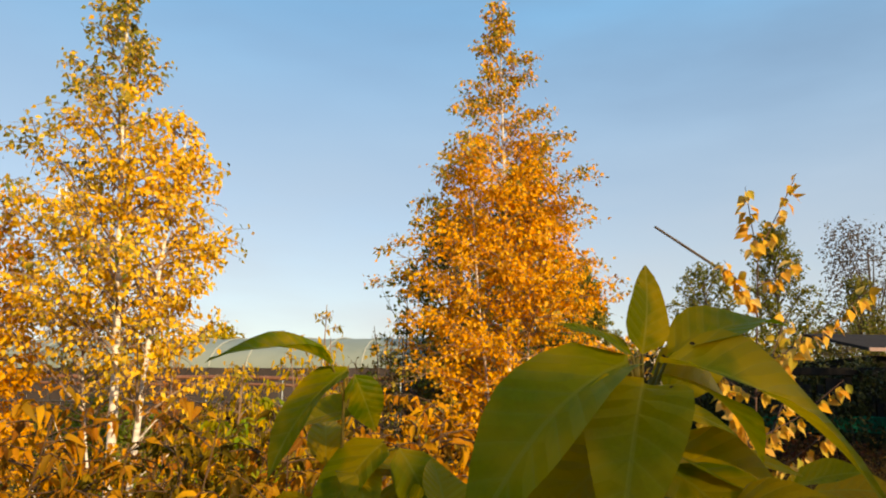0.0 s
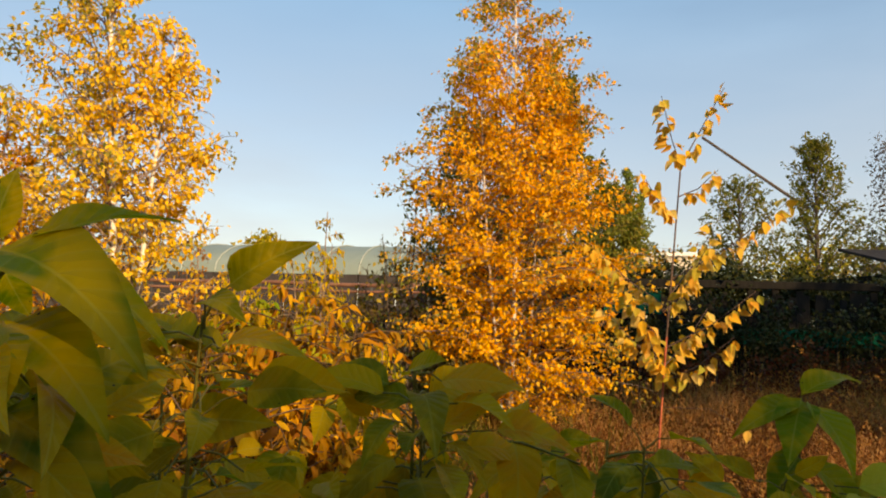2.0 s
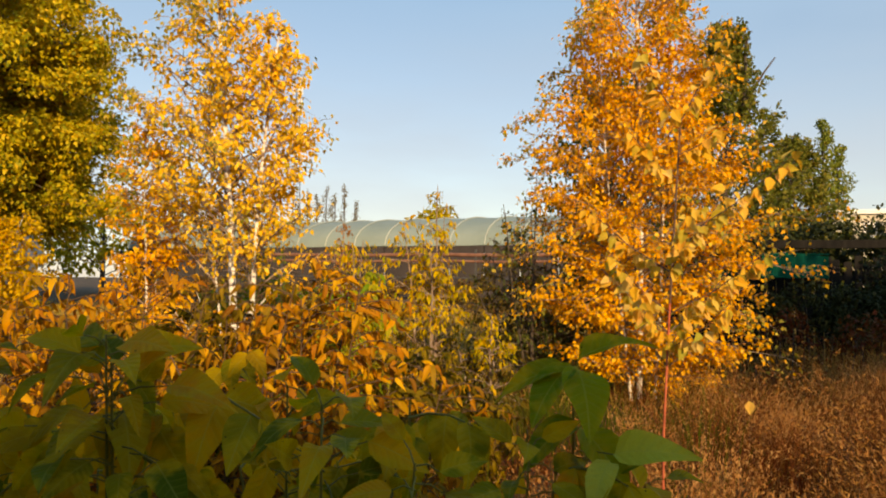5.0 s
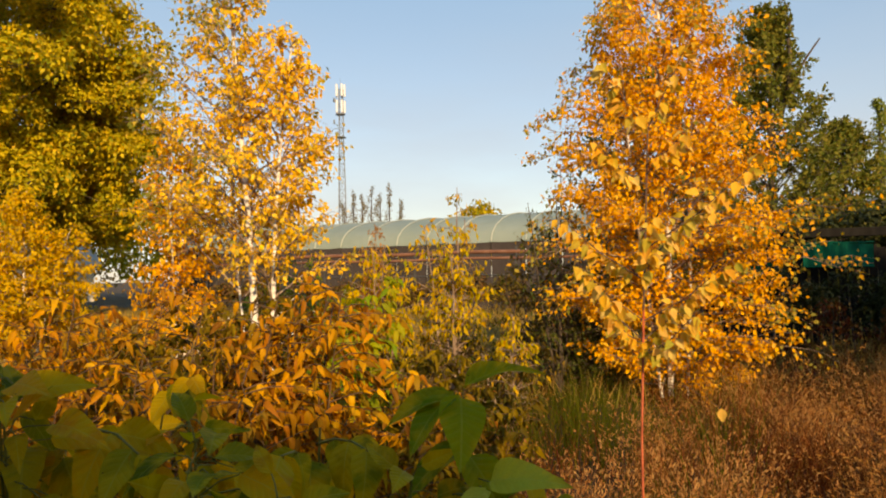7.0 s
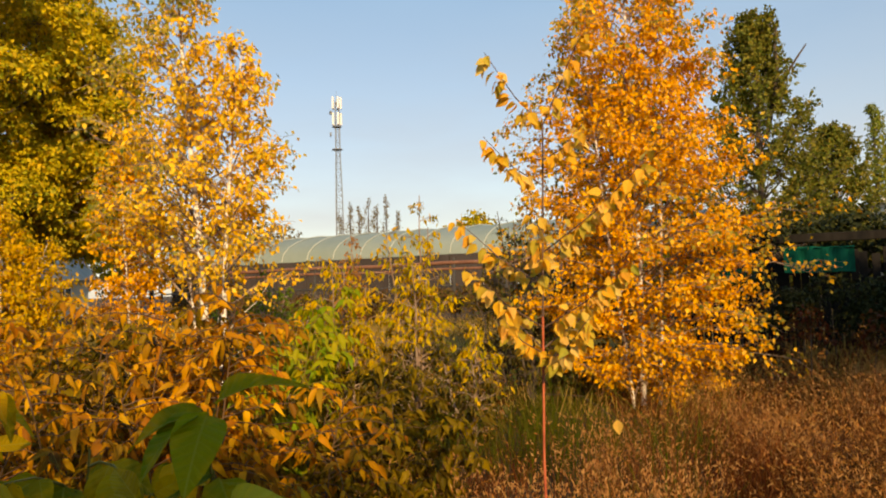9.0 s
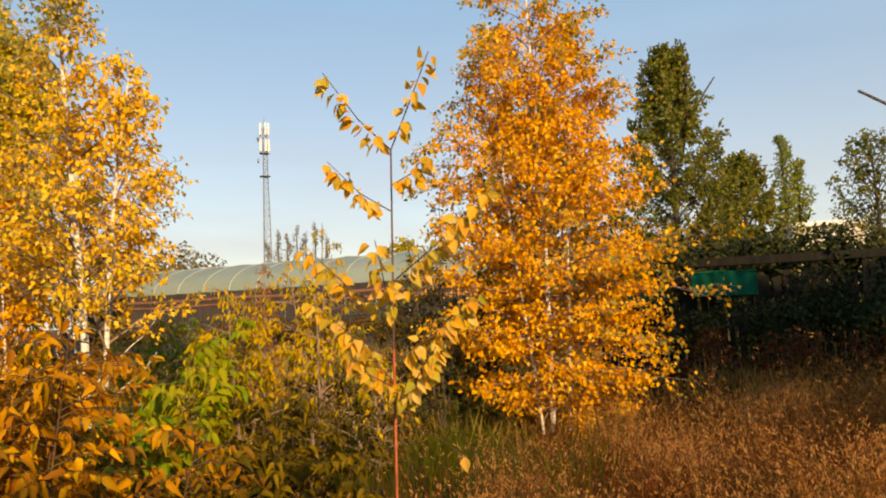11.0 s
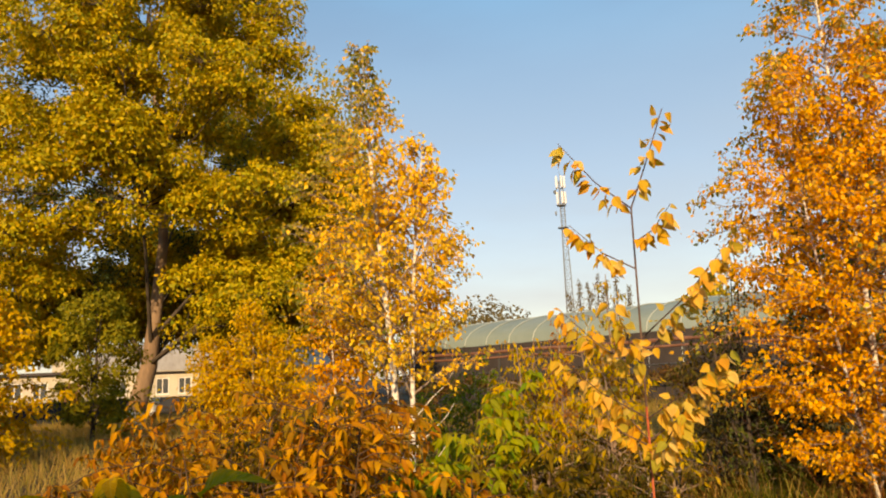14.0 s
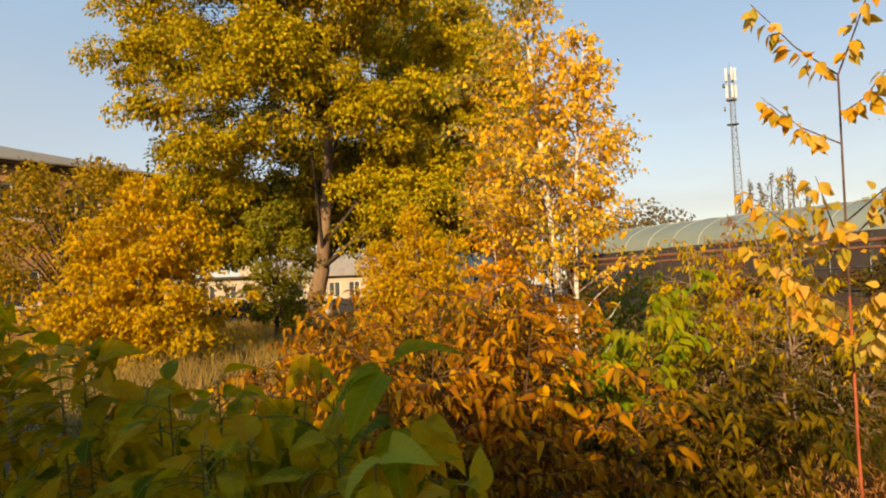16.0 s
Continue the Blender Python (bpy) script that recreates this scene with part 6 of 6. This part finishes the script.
def brick_building():
    a = Vector((2.2 - 31.0 * math.sin(radians(88)), 1.25 + 31.0 * math.cos(radians(88)), 0))
    b = Vector((2.2 - 35.9 * math.sin(radians(68.6)), 1.25 + 35.9 * math.cos(radians(68.6)), 0))
    ang = math.atan2((b - a).y, (b - a).x)
    L = (b - a).length
    t = thing("brick_building", a, "two-storey orange brick building with white windows", "building")
    t.rotation_euler = (0, 0, ang)
    m, tr, out = nodes_of("orange_brick")
    c = tr.nodes.new("ShaderNodeTexCoord")
    mp = tr.nodes.new("ShaderNodeMapping")
    mp.inputs["Rotation"].default_value = (math.pi / 2, 0, 0)
    br = tr.nodes.new("ShaderNodeTexBrick")
    br.inputs["Scale"].default_value = 1.0
    br.inputs["Brick Width"].default_value = 0.26
    br.inputs["Row Height"].default_value = 0.077
    br.inputs["Mortar Size"].default_value = 0.008
    br.inputs["Color1"].default_value = (0.56, 0.25, 0.09, 1)
    br.inputs["Color2"].default_value = (0.64, 0.31, 0.12, 1)
    br.inputs["Mortar"].default_value = (0.40, 0.33, 0.26, 1)
    tr.links.new(c.outputs["Object"], mp.inputs[0])
    tr.links.new(mp.outputs[0], br.inputs["Vector"])
    p = tr.nodes.new("ShaderNodeBsdfPrincipled")
    p.inputs["Roughness"].default_value = 0.85
    tr.links.new(br.outputs["Color"], p.inputs["Base Color"])
    tr.links.new(p.outputs[0], out.inputs[0])
    H = 6.9
    xs = [1.25 + 2.55 * k for k in range(int((L - 1) / 2.55))]
    holes = [(x - 0.8, x + 0.8, z, z + 1.5) for x in xs for z in (1.3, 4.75)]
    bm = bmesh.new()
    wall_with_openings(bm, L, H, 0.45, holes)
    part("wall", bm, m, t)
    for x in xs:
        for z in (1.3, 4.75):
            window_unit(t, Matrix.Translation((x, 0.15, z + 0.02)), 1.58, 1.46, 3)
    for lo, hi in (((L - 0.45, 0.45, 0), (L, 11, H)), ((0, 0.45, 0), (0.45, 11, H)), ((0, 11, 0), (L, 11.45, H))):
        bm = bmesh.new()
        box(bm, lo, hi)
        part("side_wall", bm, m, t)
    dark = solid_material("dark_cornice", [(0.09, 0.05, 0.035), (0.15, 0.085, 0.06)], 2, 0.8)
    for lo, hi in (((-0.25, -0.3, H + 0.002), (L + 0.25, 11.7, H + 0.14)), ((-0.15, -0.16, H - 0.16), (L + 0.15, -0.003, H))):
        bm = bmesh.new()
        box(bm, lo, hi, 0.015)
        part("cornice", bm, dark, t, "dark projecting eaves board")
    for i in range(int(L / 0.35)):
        bm = bmesh.new()
        box(bm, (i * 0.35 + 0.05, -0.08, H - 0.32), (i * 0.35 + 0.22, -0.003, H - 0.165))
        part("dentil", bm, m, t)
    bm = bmesh.new()
    vs = [bm.verts.new(q) for q in ((-0.4, -0.45, H + 0.145), (L + 0.4, -0.45, H + 0.145), (-0.4, 11.9, H + 0.145), (L + 0.4, 11.9, H + 0.145), (4.5, 5.7, H + 1.9), (L - 4.5, 5.7, H + 1.9), (-0.4, -0.45, H + 0.2), (L + 0.4, -0.45, H + 0.2))]
    bmesh.ops.convex_hull(bm, input=vs)
    part("roof", bm, solid_material("olive_grey_roof", [(0.24, 0.22, 0.17), (0.33, 0.30, 0.24)], 1, 0.85, fine=6), t)
    return t


brick_building()

t = thing("far_building", (15.1, 52.0, 0), "pale flat-roofed building in the distance", "building")
bm = bmesh.new()
box(bm, (0, 0, 0), (4.6, 5, 5.95), 0.05)
part("wall", bm, CREAM, t)
bm = bmesh.new()
box(bm, (-0.2, -0.2, 5.955), (4.8, 5.2, 6.25), 0.03)
part("roof", bm, WHITE_FRAME, t)
window_unit(t, Matrix.Translation((2.3, -0.035, 4.0)), 1.1, 1.4)


# ---------------------------------------------------------------- grass
def patch(x, y, sc, seed):
    return np.array([noise.noise(Vector((a * sc + seed, b * sc, seed * 1.7))) for a, b in zip(x, y)])


HEADS = leaf_material("tan_seed_head", [(0.413, 0.177, 0.0398), (0.501, 0.258, 0.0668), (0.428, 0.156, 0.0398), (0.546, 0.311, 0.0887), (0.325, 0.122, 0.0265)], through_light=0.4, rough=0.6)


def grass_material(name, colours):
    return leaf_material(name, colours, through_light=0.35, rough=0.6)


STRAW = grass_material("straw_grass", [(0.0484, 0.0195, 0.00457), (0.0901, 0.0399, 0.00918), (0.0622, 0.0233, 0.00572), (0.166, 0.0761, 0.0201), (0.0345, 0.0159, 0.00401)])
REDDISH = grass_material("red_dry_grass", [(0.0904, 0.0206, 0.00584), (0.162, 0.0429, 0.0116), (0.0679, 0.0163, 0.00455), (0.271, 0.0885, 0.026)])
GREENGRASS = grass_material("green_grass", [(0.045, 0.0713, 0.00337), (0.075, 0.0975, 0.00473), (0.112, 0.105, 0.0081), (0.06, 0.0638, 0.0054)])


def blades(name, label, mat, x, y, height, width, rng2, lean=0.35, plume=None, chosen=True, simple=False):
    n = len(x)
    z = ground_height(x, y) - 0.02
    az = rng2.uniform(0, 6.28, n)
    ld = np.stack([np.cos(az), np.sin(az), np.zeros(n)], 1) * (lean * rng2.uniform(0.2, 1.3, n) * height)[:, None]
    side = np.stack([-np.sin(az + rng2.normal(size=n) * 0.8), np.cos(az + rng2.normal(size=n) * 0.8), np.zeros(n)], 1) * width[:, None]
    base = np.stack([x, y, z], 1)
    up = np.stack([np.zeros(n), np.zeros(n), height], 1)
    v = np.stack([base - side, base + side, base + ld * 0.3 + up * 0.55 - side * 0.7, base + ld * 0.3 + up * 0.55 + side * 0.7, base + ld + up * 0.97 - side * 0.15, base + ld + up * 0.97 + side * 0.15], 1)
    f = np.array([(0, 1, 3, 2), (2, 3, 5, 4)])[None] + (np.arange(n) * 6)[:, None, None]
    if simple:
        v = np.stack([base - side, base + side, base + ld + up], 1)
        f = np.array([(0, 1, 2)])[None] + (np.arange(n) * 3)[:, None, None]
    ob = new(name, fast_mesh(name, v.reshape(-1, 3), f.reshape(-1, f.shape[2])))
    ob.data.materials.append(mat)
    tagged(ob, label, "grass", kind="stuff")
    if plume is not None:
        k = plume
        far = np.flatnonzero((y > 3.2) & (y < 11.5) & chosen)[:k]
        k = len(far)
        tips, ld, up = (base + ld + up * 0.95)[far], ld[far], up[far]
        reps = 5
        stalk = unit(ld * 0.8 + up * 0.4 + np.array([0, 0, -0.02]))
        back_off = rng2.uniform(0, 0.09, (k * reps, 1))
        P = np.repeat(tips, reps, 0) - np.repeat(stalk, reps, 0) * back_off + rng2.normal(size=(k * reps, 3)) * 0.006
        D = np.repeat(stalk, reps, 0) + rng2.normal(size=(k * reps, 3)) * 0.3
        ph = new(name.replace("grass", "grass_heads"), leaf_cloud("heads", P, D, rng2.uniform(0.016, 0.036, k * reps), rng2, HUSK_V))
        ph.data.materials.append(HEADS)
        tagged(ph, "feathery seed heads of the dry grass", "grass", kind="stuff")
    return ob


rg = np.random.default_rng(101)


def tufts(n_tufts, per, x0, x1, y0, y1, near):
    """Blades gathered in tufts, thicker near the viewer."""
    ty = y0 + (y1 - y0) * rg.uniform(size=n_tufts) ** near
    tx = rg.uniform(x0, x1, n_tufts)
    r = 0.10 + 0.10 * rg.uniform(size=n_tufts)
    x = np.repeat(tx, per) + rg.normal(size=n_tufts * per) * np.repeat(r, per)
    y = np.repeat(ty, per) + rg.normal(size=n_tufts * per) * np.repeat(r, per)
    tall = np.repeat(rg.uniform(0.6, 1.15, n_tufts), per)
    return x, y, tall, np.repeat(tx, per), np.repeat(ty, per)


x, y, tall, cx, cy = tufts(6400, 18, -4.5, 9.0, 2.4, 13.5, 1.25)
p = patch(cx, cy, 0.9, 3.0)
q = patch(cx, cy, 0.5, 9.0)
gap = patch(cx, cy, 1.1, 21.0) < -0.16
open_ground = ~((x < 1.0) & (y < 3.0)) & ~(gap & (rg.uniform(size=len(x)) < 0.8))
green = (q + 0.14 * np.clip(2.2 - cx, 0, 1) > 0.22) | ((np.hypot((x - 0.7) * 1.0, (y - 8.6) * 0.6) < 0.7)) | (np.hypot(x - 1.9, (y - 5.6) * 0.7) < 0.28) | (np.hypot(x - 4.1, (y - 5.3) * 0.7) < 0.25)
red = (p > -0.05) & ~green
h = tall * (0.34 + 0.14 * rg.uniform(size=len(x)) + 0.45 * np.clip(p, -0.35, 0.5)) * rg.uniform(0.4, 1.1, len(x))
h *= 1 + 0.75 * np.exp(-((cy - 7.4) / 1.7) ** 2) * np.clip((cx - 0.4) / 0.8, 0, 1)
w = patch(cx, cy, 1.5, 5.0)
plumed = (w + 0.16 * np.clip(cx - 2.3, -1, 0.5) > 0.08) & (tall > 0.7)
h *= np.where(plumed, 1.25, 0.75)
for name, label, mat, m, lean, heads in (("dry_straw_grass", "tall dry straw-coloured autumn grass", STRAW, open_ground & ~green & ~red, 1.0, 7000),
                                         ("dry_red_grass", "tufts of tall reddish dry grass", REDDISH, open_ground & red, 1.0, 17000),
                                         ("green_grass", "patches of still green grass between the dry tufts", GREENGRASS, open_ground & green, 0.6, None)):
    k = rg.permutation(np.flatnonzero(m))
    blades(name, label, mat, x[k], y[k], h[k], rg.uniform(0.002, 0.0042, len(k)), rg, lean=lean, plume=None if heads is None else min(heads, len(k)), chosen=plumed[k] | (rg.uniform(size=len(k)) < 0.12))
# thin pale stalks leaning out of the plumed tufts
k = rg.permutation(np.flatnonzero(open_ground & ~green & plumed & (y > 4.0) & (y < 11.0)))
k = k[w[k] > 0.06]
k = np.concatenate([k, k])[:16000]
n = len(k)
blades("dry_grass_stalk", "thin leaning stalks of dry reddish-tan grass", grass_material("tan_stalk", [(0.245, 0.0933, 0.022), (0.318, 0.143, 0.0367), (0.208, 0.0661, 0.0184), (0.355, 0.182, 0.0515)]), x[k] + rg.normal(size=n) * 0.05, y[k] + rg.normal(size=n) * 0.05, h[k] * rg.uniform(0.8, 1.25, n), rg.uniform(0.0014, 0.0026, n), rg, lean=0.9, simple=True)
# dry weeds: small withered leaves and husks standing among the blades
k = rg.permutation(np.flatnonzero(open_ground & (y > 3.0)))[:34000]
n = len(k)
gx, gy = x[k] + rg.normal(size=n) * 0.06, y[k] + rg.normal(size=n) * 0.06
P = np.stack([gx, gy, ground_height(gx, gy) + h[k] * rg.uniform(0.15, 1.05, n)], 1)
D = rg.normal(size=(n, 3)) + np.array([0, 0, 0.6])
weeds = new("dry_weeds", leaf_cloud("dry_weeds", P, D, rg.uniform(0.010, 0.026, n), rg, LANCE_V))
weeds.data.materials.append(leaf_material("dry_weed_leaf", [(0.0574, 0.0232, 0.00482), (0.115, 0.0517, 0.012), (0.172, 0.0671, 0.0201), (0.264, 0.13, 0.0402), (0.0688, 0.0517, 0.008), (0.138, 0.0413, 0.012), (0.316, 0.176, 0.0643), (0.0918, 0.0309, 0.008)], through_light=0.35, rough=0.6))
tagged(weeds, "withered brown weed leaves among the dry grass", "grass", kind="stuff")
# tufts of pinkish plumed grass
nt, per = 96, 150
tx, ty = rg.uniform(0.6, 8.2, nt), 4.4 + 5.6 * rg.uniform(size=nt) ** 1.2
tx, ty = tx[tx > 0.35 * (ty - 3.0)], ty[tx > 0.35 * (ty - 3.0)]
nt = len(tx)
az, rr = rg.uniform(0, 6.28, nt * per), np.abs(rg.normal(size=nt * per)) * 0.5
size = np.repeat(rg.uniform(0.75, 1.2, nt), per)
foot = np.stack([np.repeat(tx, per) + rg.normal(size=nt * per) * 0.10, np.repeat(ty, per) + rg.normal(size=nt * per) * 0.10], 1)
tall = size * rg.uniform(0.30, 0.66, nt * per)
z0 = ground_height(foot[:, 0], foot[:, 1])
base = np.stack([foot[:, 0], foot[:, 1], z0], 1)
tip = base + np.stack([np.cos(az) * rr * tall, np.sin(az) * rr * tall, tall], 1)
side = np.stack([-np.sin(az), np.cos(az), np.zeros(nt * per)], 1) * 0.0016
ob = new("plumed_grass", fast_mesh("plumed_grass", np.stack([base - side, base + side, tip], 1).reshape(-1, 3), np.arange(nt * per * 3).reshape(-1, 3)))
ob.data.materials.append(grass_material("pink_tan_stalk", [(0.2, 0.0739, 0.02), (0.256, 0.111, 0.03), (0.167, 0.0528, 0.0167), (0.289, 0.148, 0.0434)]))
tagged(ob, "tufts of plumed grass with pinkish tan stalks", "grass", kind="stuff")
reps = 4
way = np.repeat(unit(tip - base), reps, 0)
P = np.repeat(tip, reps, 0) - way * rg.uniform(0, 0.12, (nt * per * reps, 1)) + rg.normal(size=(nt * per * reps, 3)) * 0.006
ob = new("plumed_grass_heads", leaf_cloud("heads", P, way + rg.normal(size=P.shape) * 0.35 + np.array([0.0, 0, -0.1]), rg.uniform(0.014, 0.034, len(P)), rg, HUSK_V))
ob.data.materials.append(leaf_material("pink_tan_plume", [(0.408, 0.183, 0.0586), (0.506, 0.258, 0.0961), (0.343, 0.129, 0.0425), (0.572, 0.334, 0.138), (0.45, 0.198, 0.0691)], through_light=0.4, rough=0.6))
tagged(ob, "pinkish feathery heads of the plumed grass", "grass", kind="stuff")
x, y = rg.uniform(-32, 12, 130000), rg.uniform(-2, 30, 130000)
m = (np.hypot(x - 2, y - 1) > 8) & ~((x > -3) & (y > 24)) & ~((x > 2.0) & (y < 9))
x, y = x[m], y[m]
blades("far_dry_grass", "golden dry grass further back across the field", grass_material("golden_grass", [(0.40, 0.25, 0.07), (0.52, 0.34, 0.12), (0.30, 0.20, 0.05), (0.26, 0.24, 0.05), (0.46, 0.28, 0.08)]), x, y, rg.uniform(0.2, 0.5, len(x)), np.full(len(x), 0.009), rg, lean=0.9, simple=True)
